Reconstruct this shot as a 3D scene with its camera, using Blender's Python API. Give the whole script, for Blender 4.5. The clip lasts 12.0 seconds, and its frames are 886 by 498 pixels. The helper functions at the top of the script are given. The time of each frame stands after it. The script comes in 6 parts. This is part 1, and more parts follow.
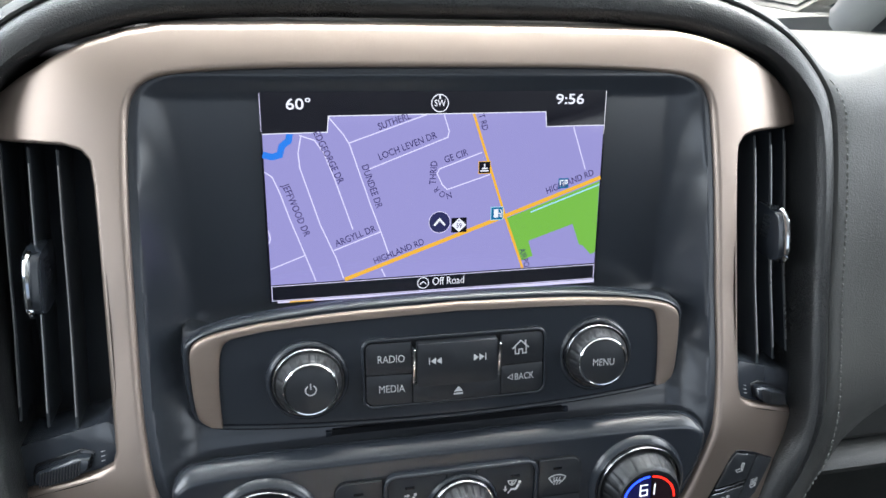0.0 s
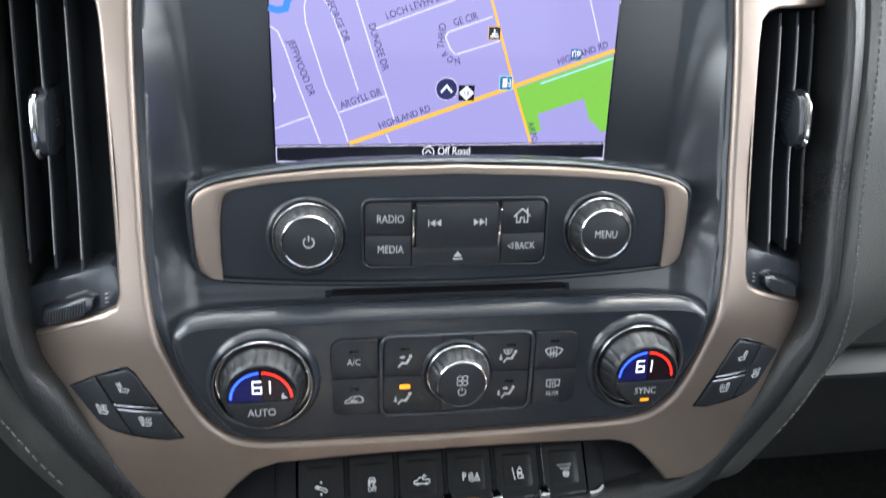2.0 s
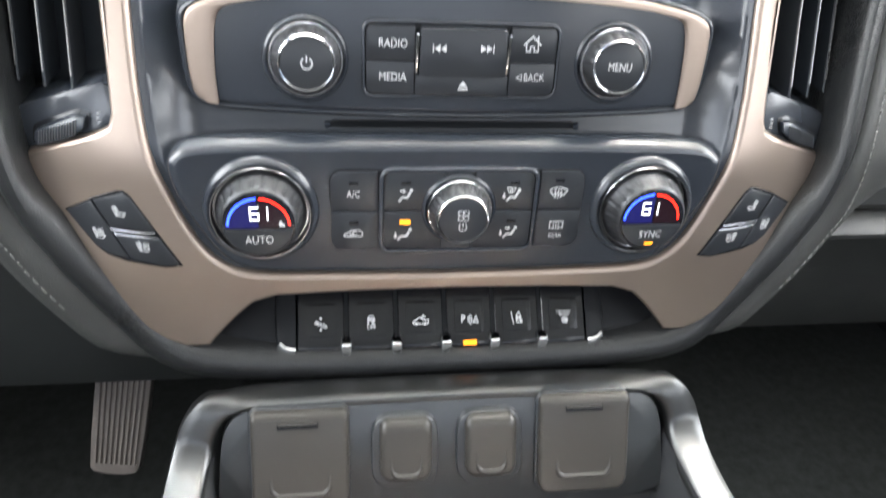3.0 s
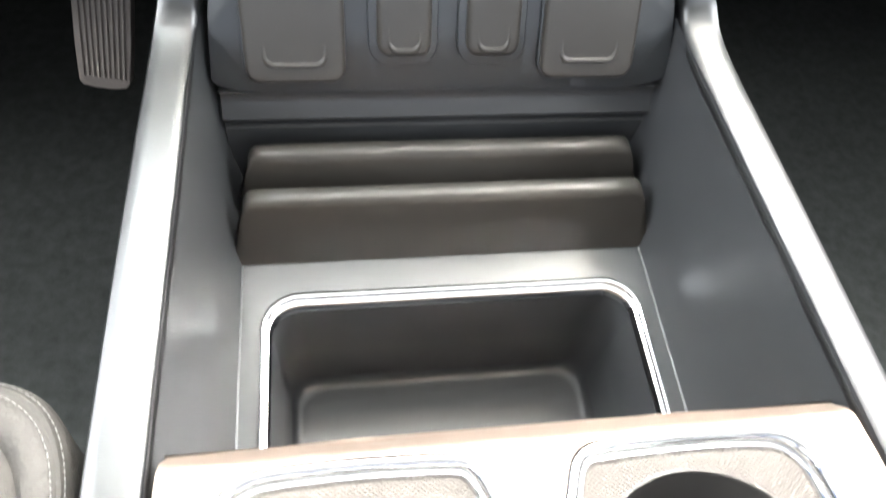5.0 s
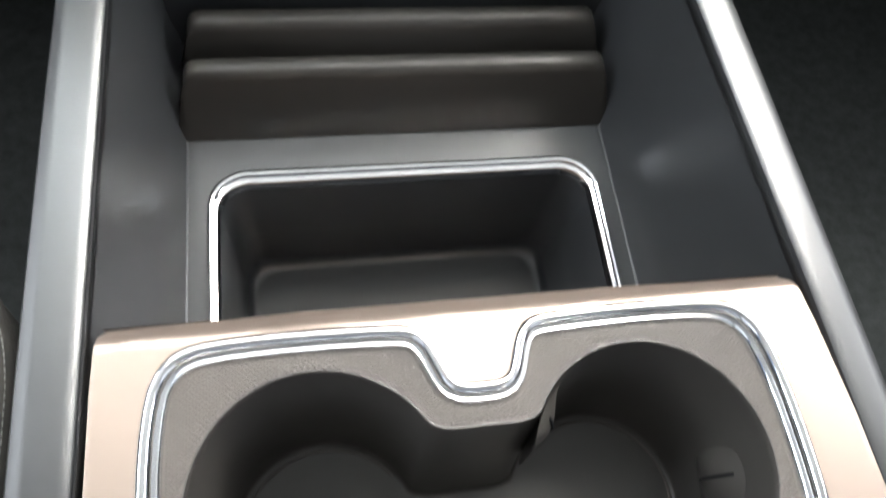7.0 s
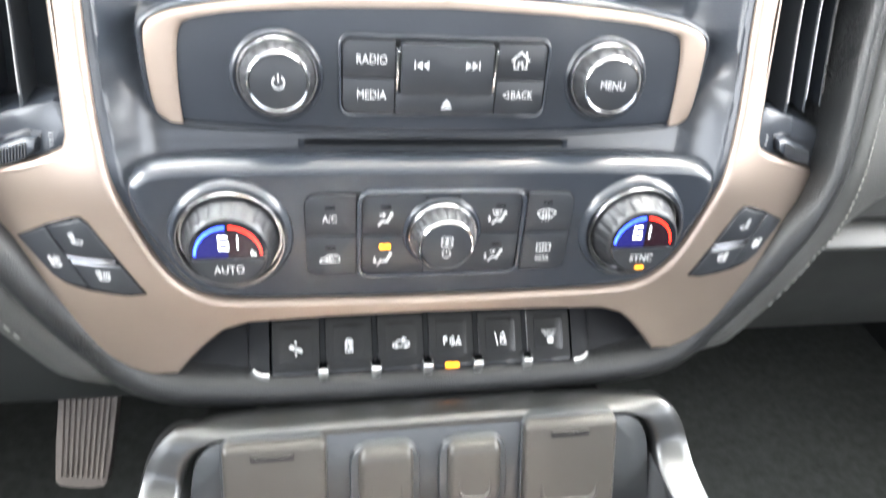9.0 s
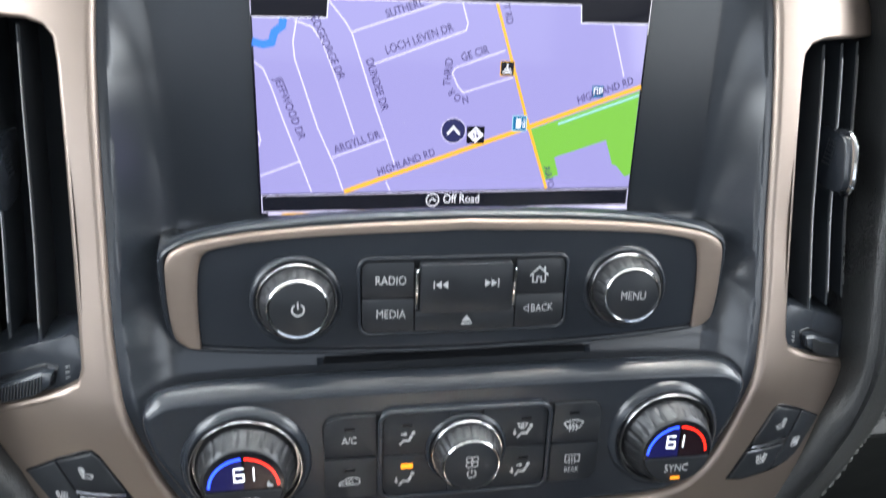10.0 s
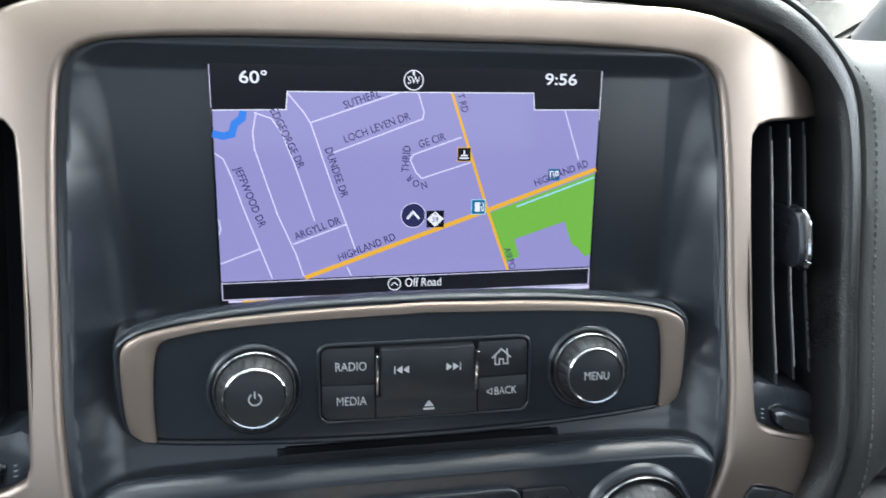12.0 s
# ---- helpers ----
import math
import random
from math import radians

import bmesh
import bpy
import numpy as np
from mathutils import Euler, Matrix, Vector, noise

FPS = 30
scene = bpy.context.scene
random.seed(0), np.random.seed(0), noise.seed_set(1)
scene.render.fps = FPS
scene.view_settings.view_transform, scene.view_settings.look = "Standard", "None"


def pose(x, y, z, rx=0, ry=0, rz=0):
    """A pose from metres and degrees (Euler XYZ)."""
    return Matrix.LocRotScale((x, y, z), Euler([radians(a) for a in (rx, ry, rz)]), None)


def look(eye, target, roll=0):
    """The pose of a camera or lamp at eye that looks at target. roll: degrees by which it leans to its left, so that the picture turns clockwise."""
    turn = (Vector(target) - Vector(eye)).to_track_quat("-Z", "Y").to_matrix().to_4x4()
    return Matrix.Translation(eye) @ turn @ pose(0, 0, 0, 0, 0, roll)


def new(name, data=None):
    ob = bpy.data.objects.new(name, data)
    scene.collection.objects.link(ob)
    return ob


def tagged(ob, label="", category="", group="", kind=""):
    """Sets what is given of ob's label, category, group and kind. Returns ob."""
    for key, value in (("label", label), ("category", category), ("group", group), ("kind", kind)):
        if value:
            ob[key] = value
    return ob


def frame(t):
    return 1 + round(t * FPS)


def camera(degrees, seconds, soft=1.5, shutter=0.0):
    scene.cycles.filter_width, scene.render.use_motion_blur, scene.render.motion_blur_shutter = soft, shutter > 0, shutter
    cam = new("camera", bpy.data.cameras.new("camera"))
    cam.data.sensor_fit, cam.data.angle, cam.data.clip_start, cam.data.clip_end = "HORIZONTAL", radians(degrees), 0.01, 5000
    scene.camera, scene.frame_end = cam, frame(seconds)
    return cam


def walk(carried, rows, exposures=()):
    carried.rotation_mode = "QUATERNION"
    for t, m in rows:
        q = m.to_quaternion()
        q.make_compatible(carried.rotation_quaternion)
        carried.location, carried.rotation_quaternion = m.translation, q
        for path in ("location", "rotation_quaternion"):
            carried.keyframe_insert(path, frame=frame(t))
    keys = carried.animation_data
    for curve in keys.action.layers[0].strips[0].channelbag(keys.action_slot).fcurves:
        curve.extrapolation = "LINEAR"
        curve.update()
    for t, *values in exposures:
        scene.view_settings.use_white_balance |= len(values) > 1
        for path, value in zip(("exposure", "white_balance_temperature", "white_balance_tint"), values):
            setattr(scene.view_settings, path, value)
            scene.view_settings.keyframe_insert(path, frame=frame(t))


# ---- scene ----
cam = camera(63.31, 12.0, shutter=0.5)
PATH = [
    (0.00, pose(-0.0771, -0.3382, 0.1220, 66.38, -2.15, -12.28)),
    (0.50, pose(-0.0746, -0.3420, 0.1199, 66.85, -2.51, -10.85)),
    (1.00, pose(-0.0703, -0.3497, 0.1057, 66.97, -2.73, -10.24)),
    (1.50, pose(-0.0640, -0.3559, 0.0940, 65.30, -2.63, -9.29)),
    (2.00, pose(-0.0622, -0.3578, 0.0820, 62.58, -3.02, -8.73)),
    (2.50, pose(-0.0600, -0.3607, 0.0679, 58.83, -3.45, -8.00)),
    (3.00, pose(-0.0581, -0.3646, 0.0527, 53.97, -4.05, -7.26)),
    (3.20, pose(-0.0593, -0.3668, 0.0451, 52.26, -4.28, -7.15)),
    (4.80, pose(-0.0632, -0.4003, -0.0060, 33.86, -5.44, -6.45)),
    (5.00, pose(-0.0603, -0.4053, -0.0111, 31.68, -5.38, -6.38)),
    (5.50, pose(-0.0592, -0.4079, -0.0189, 25.91, -6.17, -6.44)),
    (6.00, pose(-0.0541, -0.4156, -0.0263, 20.97, -6.97, -6.71)),
    (6.50, pose(-0.0505, -0.4175, -0.0282, 19.72, -7.51, -6.89)),
    (6.70, pose(-0.0508, -0.4160, -0.0262, 20.60, -7.70, -7.28)),
    (8.30, pose(-0.0549, -0.3546, 0.0265, 41.15, -6.32, -8.25)),
    (8.50, pose(-0.0570, -0.3504, 0.0375, 44.49, -5.97, -8.49)),
    (9.00, pose(-0.0584, -0.3340, 0.0618, 51.83, -5.22, -8.93)),
    (9.50, pose(-0.0593, -0.3148, 0.0712, 57.71, -4.21, -9.22)),
    (10.00, pose(-0.0609, -0.3100, 0.0868, 62.82, -3.20, -9.20)),
    (10.50, pose(-0.0554, -0.3089, 0.0936, 66.48, -2.80, -9.84)),
    (11.00, pose(-0.0500, -0.3100, 0.0948, 68.21, -2.13, -9.90)),
    (11.50, pose(-0.0571, -0.3064, 0.0940, 69.46, -2.22, -9.97)),
    (12.00, pose(-0.0491, -0.3125, 0.0882, 69.43, -2.38, -10.61)),
]
walk(cam, PATH, [(0.0, 1.85, 6220, 8), (1.5, 1.95, 6250, 8), (2.5, 2.66, 6450, 9), (3.2, 3.05, 6650, 10), (4.8, 3.15, 6650, 10), (5.2, 2.6, 6600, 10), (5.6, 1.9, 6520, 10), (6.2, 1.38, 6420, 10), (6.7, 1.34, 6420, 10), (8.3, 3.95, 6700, 10), (8.8, 4.1, 6700, 10), (9.2, 3.5, 6650, 10), (9.6, 2.7, 6480, 9), (10.2, 2.1, 6330, 8), (10.6, 1.85, 6200, 6), (12.0, 1.75, 6100, 5)])

# ---------------------------------------------------------------- world, sun and lamps
world = bpy.data.worlds.new("overcast_sky")
scene.world = world
world.use_nodes = True
wn, wl = world.node_tree.nodes, world.node_tree.links
sky = wn.new("ShaderNodeTexSky")
sky.sky_type, sky.sun_disc = "NISHITA", False
sky.sun_elevation, sky.sun_rotation = radians(52), radians(35)
sky.air_density, sky.dust_density, sky.ozone_density = 0.6, 8.0, 0.6
wl.new(sky.outputs[0], wn["Background"].inputs[0])
wn["Background"].inputs[1].default_value = 0.09
sun = new("sun", bpy.data.lights.new("sun", "SUN"))
sun.data.energy, sun.data.angle, sun.data.color = 0.9, radians(14), (1.0, 0.97, 0.93)
sun.matrix_world = look((0, 0, 3), (-1.1, -1.5, 0.6))


def window_fill(at, to, width, height, watts):
    """Added area lamp in a window opening, standing in for sky light."""
    ob = new("window_fill", bpy.data.lights.new("window_fill", "AREA"))
    ob.data.shape, ob.data.size, ob.data.size_y, ob.data.energy = "RECTANGLE", width, height, watts
    ob.data.color = (0.94, 0.98, 1.0)
    ob.matrix_world = look(at, to)


for s in (-1, 1):
    window_fill((s * 0.77, -0.12, 0.28), (0, -0.16, 0.06), 0.60, 0.40, 1.35 - 0.10 * s)
    window_fill((s * 0.77, -1.10, 0.28), (0, -1.00, 0.10), 0.80, 0.40, 0.60)
window_fill((0, -1.86, 0.29), (0, -1.0, 0.2), 1.3, 0.34, 0.28)
window_fill((0, 0.20, 0.43), (0, -0.80, 0.10), 1.2, 0.40, 4.6)

# ---------------------------------------------------------------- materials
MM = 0.001


def rgb(h):
    """A linear colour from a hex code as a screen shows it."""
    c = [int(h[n:n + 2], 16) / 255 for n in (0, 2, 4)]
    return tuple(v / 12.92 if v <= 0.04045 else ((v + 0.055) / 1.055) ** 2.4 for v in c)


def surface(name, base, rough, metal=0.0, grain=0.0, grain_scale=900.0, blotch=0.25, blotch_scale=14.0, cell=0.0, cell_scale=420.0,
            coat=0.0, rough_var=0.12, spec=0.5, stretch=(1, 1, 1)):
    """A worn real surface: blotches and fine grain in colour and roughness, with fine relief."""
    m = bpy.data.materials.new(name)
    m.use_nodes = True
    n, l = m.node_tree.nodes, m.node_tree.links
    b = n["Principled BSDF"]
    tc, mp = n.new("ShaderNodeTexCoord"), n.new("ShaderNodeMapping")
    mp.inputs["Scale"].default_value = stretch
    l.new(tc.outputs["Object"], mp.inputs[0])
    big, fine = n.new("ShaderNodeTexNoise"), n.new("ShaderNodeTexNoise")
    big.inputs["Scale"].default_value, big.inputs["Detail"].default_value = blotch_scale, 5
    fine.inputs["Scale"].default_value, fine.inputs["Detail"].default_value = grain_scale, 3
    for t in (big, fine):
        l.new(mp.outputs[0], t.inputs["Vector"])
    both = n.new("ShaderNodeMath")
    both.operation = "MULTIPLY_ADD"
    l.new(fine.outputs[0], both.inputs[0])
    both.inputs[1].default_value = 0.45
    l.new(big.outputs[0], both.inputs[2])
    ramp = n.new("ShaderNodeMapRange")
    ramp.inputs["From Min"].default_value, ramp.inputs["From Max"].default_value = 0.35, 1.1
    l.new(both.outputs[0], ramp.inputs["Value"])
    mix = n.new("ShaderNodeMix")
    mix.data_type = "RGBA"
    mix.inputs["A"].default_value = (*[max(0, c * (1 - blotch)) for c in base], 1)
    mix.inputs["B"].default_value = (*[min(1, c * (1 + blotch)) for c in base], 1)
    l.new(ramp.outputs[0], mix.inputs["Factor"])
    l.new(mix.outputs["Result"], b.inputs["Base Color"])
    rr_ = n.new("ShaderNodeMapRange")
    rr_.inputs["To Min"].default_value, rr_.inputs["To Max"].default_value = max(0.02, rough - rough_var), min(1, rough + rough_var)
    l.new(ramp.outputs[0], rr_.inputs["Value"])
    l.new(rr_.outputs[0], b.inputs["Roughness"])
    b.inputs["Metallic"].default_value = metal
    b.inputs["Specular IOR Level"].default_value = spec
    b.inputs["Coat Weight"].default_value = coat
    b.inputs["Coat Roughness"].default_value = 0.12
    last = None
    if grain:
        bump = n.new("ShaderNodeBump")
        bump.inputs["Strength"].default_value, bump.inputs["Distance"].default_value = grain, 0.0004
        l.new(fine.outputs[0], bump.inputs["Height"])
        last = bump
    if cell:
        vor = n.new("ShaderNodeTexVoronoi")
        vor.inputs["Scale"].default_value = cell_scale
        l.new(mp.outputs[0], vor.inputs["Vector"])
        bump = n.new("ShaderNodeBump")
        bump.inputs["Strength"].default_value, bump.inputs["Distance"].default_value = cell, 0.0006
        l.new(vor.outputs["Distance"], bump.inputs["Height"])
        if last:
            l.new(last.outputs[0], bump.inputs["Normal"])
        last = bump
    if last:
        l.new(last.outputs[0], b.inputs["Normal"])
    return m


LIT = 0.29


def lit(name, colour, strength, gloss=0.15):
    """A lit display colour under a dark glossy face."""
    m = bpy.data.materials.new(name)
    m.use_nodes = True
    b = m.node_tree.nodes["Principled BSDF"]
    b.inputs["Base Color"].default_value = (0.01, 0.01, 0.012, 1)
    b.inputs["Roughness"].default_value = gloss
    b.inputs["Emission Color"].default_value = (*colour, 1)
    b.inputs["Emission Strength"].default_value = strength * LIT
    return m


CHAMPAGNE = surface("champagne_satin_metal_paint", (0.40, 0.324, 0.276), 0.36, 0.80, grain=0.05, grain_scale=2600, blotch=0.05, rough_var=0.05)
SILVER = surface("satin_silver_paint", (0.112, 0.114, 0.116), 0.37, 0.96, grain=0.06, grain_scale=2400, blotch=0.06, rough_var=0.06)
PLASTIC = surface("charcoal_soft_plastic", (0.027, 0.032, 0.041), 0.235, grain=0.006, grain_scale=1900, blotch=0.05, rough_var=0.02, spec=0.72)
KEYCAP = surface("charcoal_key_plastic", (0.026, 0.029, 0.034), 0.34, grain=0.10, grain_scale=2200, blotch=0.2, rough_var=0.06)
CONSOLE = surface("charcoal_console_plastic", (0.043, 0.045, 0.048), 0.34, grain=0.04, grain_scale=1500, blotch=0.06, rough_var=0.01, spec=0.6)
SOCKETS = surface("dark_socket_panel_plastic", (0.025, 0.028, 0.031), 0.32, grain=0.006, grain_scale=1500, blotch=0.06, rough_var=0.01, spec=0.8)
COVER = surface("grey_cover_plastic", (0.042, 0.039, 0.035), 0.30, grain=0.05, grain_scale=1300, blotch=0.06, rough_var=0.01)
VANE_GLINT = surface("vane_glint_metal", (0.34, 0.335, 0.335), 0.32, 0.8, blotch=0.1)
BLACK = surface("gloss_black_plastic", (0.012, 0.013, 0.016), 0.16, grain=0.02, blotch=0.2, rough_var=0.04)
ROCKER = surface("black_rocker_plastic", (0.009, 0.010, 0.012), 0.19, grain=0.01, blotch=0.1, rough_var=0.03, spec=0.4)
VOID = surface("matt_black_duct", (0.024, 0.029, 0.036), 0.5, blotch=0.2)
# near-black that puts the darkness inside slots, seams and recesses into the colour
DEEP = surface("deep_black_recess", (0.010, 0.011, 0.013), 0.55, blotch=0.2, spec=0.2)
LEATHER = surface("black_grained_leather", (0.021, 0.022, 0.023), 0.30, grain=0.12, grain_scale=1500, cell=0.30, cell_scale=1150, blotch=0.2, rough_var=0.08)
SEATHIDE = surface("grey_seat_leather", (0.055, 0.052, 0.048), 0.55, grain=0.3, grain_scale=900, cell=0.45, cell_scale=420, blotch=0.15, spec=0.25)
# darker copy of the DASHTOP skin, with the shade of the sides in its colour
FASCIA = surface("shaded_fascia_skin", (0.036, 0.037, 0.036), 0.48, grain=0.2, grain_scale=1200, cell=0.24, cell_scale=950, blotch=0.15)
# knee panel plastic with the shadow under the dash put into its colour
KNEE = surface("shaded_knee_panel", (0.016, 0.018, 0.018), 0.55, grain=0.3, blotch=0.2)
DASHTOP = surface("charcoal_dash_skin", (0.058, 0.059, 0.057), 0.46, grain=0.2, grain_scale=1200, cell=0.26, cell_scale=950, blotch=0.15)
CHROME = surface("polished_chrome", (0.82, 0.83, 0.85), 0.07, 1.0, blotch=0.04, rough_var=0.03)
DARKCHROME = surface("smoked_chrome", (0.42, 0.42, 0.44), 0.16, 1.0, blotch=0.08, rough_var=0.05)
KNURL = surface("dark_satin_knob_metal", (0.066, 0.068, 0.073), 0.40, 0.7, grain=0.05, blotch=0.15)
RUBBER = surface("taupe_textured_rubber", (0.102, 0.090, 0.081), 0.55, grain=0.1, blotch=0.12)
CUPLASTIC = surface("charcoal_cup_liner", (0.057, 0.053, 0.049), 0.36, grain=0.15, grain_scale=1400, blotch=0.25)
PRINT = surface("pale_printed_legend", (0.66, 0.67, 0.68), 0.6, blotch=0.05)
THREAD = surface("pale_grey_thread", (0.22, 0.22, 0.21), 0.8, blotch=0.1)
CARPET = surface("dark_carpet", (0.070, 0.075, 0.073), 0.95, grain=0.8, grain_scale=700, blotch=0.35, blotch_scale=90, spec=0.1)
HEADLINER = surface("light_grey_headliner", (0.58, 0.575, 0.56), 0.9, grain=0.4, grain_scale=600, blotch=0.05)
DOORTRIM = surface("dark_door_trim", (0.030, 0.032, 0.033), 0.55, grain=0.3, blotch=0.2)
PEDALMETAL = surface("worn_pedal_rubber", (0.20, 0.175, 0.165), 0.55, grain=0.4, grain_scale=500, blotch=0.25)

SCREEN_DARK = lit("display_black", rgb("0a0b1c"), 0.6, 0.08)
SCREEN_MAP = lit("display_lavender", rgb("9b95cf"), 1.0, 0.08)
SCREEN_ROAD = lit("display_pale_road", rgb("e2dcff"), 1.0, 0.08)
SCREEN_GOLD = lit("display_gold_road", rgb("f2b63c"), 1.0, 0.08)
SCREEN_GREEN = lit("display_green", rgb("7cbc48"), 1.0, 0.08)
SCREEN_BLUE = lit("display_blue", rgb("2f7fe8"), 1.0, 0.08)
SCREEN_CYAN = lit("display_pale_cyan", rgb("a8e0f0"), 1.0, 0.08)
SCREEN_WHITE = lit("display_white", rgb("f4f4ff"), 1.0, 0.08)
SCREEN_INK = lit("display_ink", rgb("3a3166"), 1.0, 0.08)
SCREEN_NAVY = lit("display_navy", rgb("2a2c58"), 1.0, 0.08)
SCREEN_TEAL = lit("display_teal", rgb("1c6c9c"), 1.0, 0.08)
GLOW_BLUE = lit("blue_glow", (0.02, 0.06, 1.0), 4.2)
# dim emission for the glow painted beside the dial arcs
HALO_BLUE = lit("blue_arc_halo", (0.03, 0.03, 0.42), 0.16)
HALO_RED = lit("red_arc_halo", (0.20, 0.01, 0.06), 0.035)
GLOW_RED = lit("red_glow", (1.0, 0.022, 0.010), 2.2)
GLOW_WHITE = lit("white_glow", (0.9, 0.95, 1.0), 2.2)
GLOW_AMBER = lit("amber_glow", (1.0, 0.30, 0.015), 1.7)


# ---------------------------------------------------------------- mesh helpers
def part(name, bm, material, parent=None, label="", kind="", sharp=38, face=None):
    """Links a bmesh as one mesh object, under a thing or a part if one is given; what lies on a formed face takes the normals of that face."""
    me = bpy.data.meshes.new(name)
    bm.to_mesh(me)
    bm.free()
    me.materials.append(material)
    for p in me.polygons:
        p.use_smooth = True
    me.set_sharp_from_angle(angle=radians(sharp))
    if face:
        e, normals = 0.002, []
        for v in me.vertices:
            x, y, z = v.co
            if abs(y - face(x, z)) < 2e-5:
                normals.append(Vector(((face(x + e, z) - face(x - e, z)) / (2 * e), -1, (face(x, z + e) - face(x, z - e)) / (2 * e))).normalized())
            else:
                normals.append(v.normal.copy())
        me.normals_split_custom_set_from_vertices(normals)
    ob = new(name, me)
    if parent:
        ob.parent = parent
        ob.matrix_parent_inverse = BASE[parent.name].inverted() if parent.name in BASE else Matrix()
    return tagged(ob, label, kind=kind)


BASE = {}


def thing(name, at, label, category, group=""):
    """An empty at the base of a thing that has parts."""
    ob = new(name)
    ob.empty_display_size = 0.02
    ob.location = at
    BASE[ob.name] = Matrix.Translation(at)
    return tagged(ob, label, category, group)


def mm(text):
    """Points from 'x,y x,y ...' in millimetres."""
    return [tuple(float(v) * MM for v in p.split(",")) for p in text.split()]


def mirrored(half):
    """A closed outline from its right half, given from the top middle round to the bottom middle."""
    return half + [(-x, y) for x, y in reversed(half) if abs(x) > 1e-6]


def flip(points):
    return [(-x, y) for x, y in reversed(points)]


def round_off(points, times=2, closed=True):
    """Cuts the corners of an outline to a smooth curve."""
    for _ in range(times):
        out = []
        for i, a in enumerate(points):
            if not closed and i == len(points) - 1:
                break
            b = points[(i + 1) % len(points)]
            out += [tuple(0.75 * p + 0.25 * q for p, q in zip(a, b)), tuple(0.25 * p + 0.75 * q for p, q in zip(a, b))]
        points = out if closed else [points[0]] + out + [points[-1]]
    return points


def rounded(cx, cy, w, h, r, n=4):
    """A rounded rectangle."""
    out = []
    for sx, sy, a0 in ((1, 1, 0), (-1, 1, 90), (-1, -1, 180), (1, -1, 270)):
        for i in range(n + 1):
            a = radians(a0 + 90 * i / n)
            out.append((cx + sx * (w / 2 - r) + r * math.cos(a), cy + sy * (h / 2 - r) + r * math.sin(a)))
    return out


def ring(cx, cy, r, n=40, squash=1.0):
    return [(cx + r * math.cos(2 * math.pi * i / n), cy + squash * r * math.sin(2 * math.pi * i / n)) for i in range(n)]


def outward(points, i):
    a, b = points[i - 1], points[(i + 1) % len(points)]
    d = Vector((b[0] - a[0], b[1] - a[1])).normalized()
    return Vector((-d.y, d.x))


def plate(outer, holes, place, thick, edge=0.0008, grid=0.01, segments=2):
    """A sheet with holes, laid on the surface place(u, v, depth), with walls of that thickness and eased edges."""
    bm = bmesh.new()
    edges = []
    for loop in [outer, *holes]:
        vs = [bm.verts.new((u, v, 0)) for u, v in loop]
        edges += [bm.edges.new((vs[i], vs[(i + 1) % len(vs)])) for i in range(len(vs))]
    bmesh.ops.triangle_fill(bm, use_beauty=True, use_dissolve=False, edges=edges, normal=(0, 0, 1))
    lo = [min(p[k] for p in outer) for k in (0, 1)]
    hi = [max(p[k] for p in outer) for k in (0, 1)]
    if grid:
        for k in (0, 1):
            steps = int((hi[k] - lo[k]) / grid)
            for i in range(1, steps + 1):
                co, no = [0, 0, 0], [0, 0, 0]
                co[k], no[k] = lo[k] + (hi[k] - lo[k]) * i / (steps + 1), 1
                bmesh.ops.bisect_plane(bm, geom=bm.verts[:] + bm.edges[:] + bm.faces[:], dist=1e-6, plane_co=co, plane_no=no)
    rim = [e for e in bm.edges if e.is_boundary]
    made = bmesh.ops.extrude_edge_only(bm, edges=rim)
    deep = {v for v in made["geom"] if isinstance(v, bmesh.types.BMVert)}
    front = [f for f in bm.faces if not any(v in deep for v in f.verts)]
    for v in bm.verts:
        v.co = place(v.co.x, v.co.y, thick if v in deep else 0.0)
    bmesh.ops.recalc_face_normals(bm, faces=bm.faces[:])
    f = max(front, key=lambda q: q.calc_area())
    f.normal_update()
    out = Vector(place(*outer[0], -1.0)) - Vector(place(*outer[0], 0.0))
    if f.normal.dot(out) < 0:
        bmesh.ops.reverse_faces(bm, faces=bm.faces[:])
    if edge:
        bmesh.ops.bevel(bm, geom=[e for e in rim if e.is_valid], offset=edge, segments=segments, profile=0.5, affect="EDGES", clamp_overlap=True)
    return bm


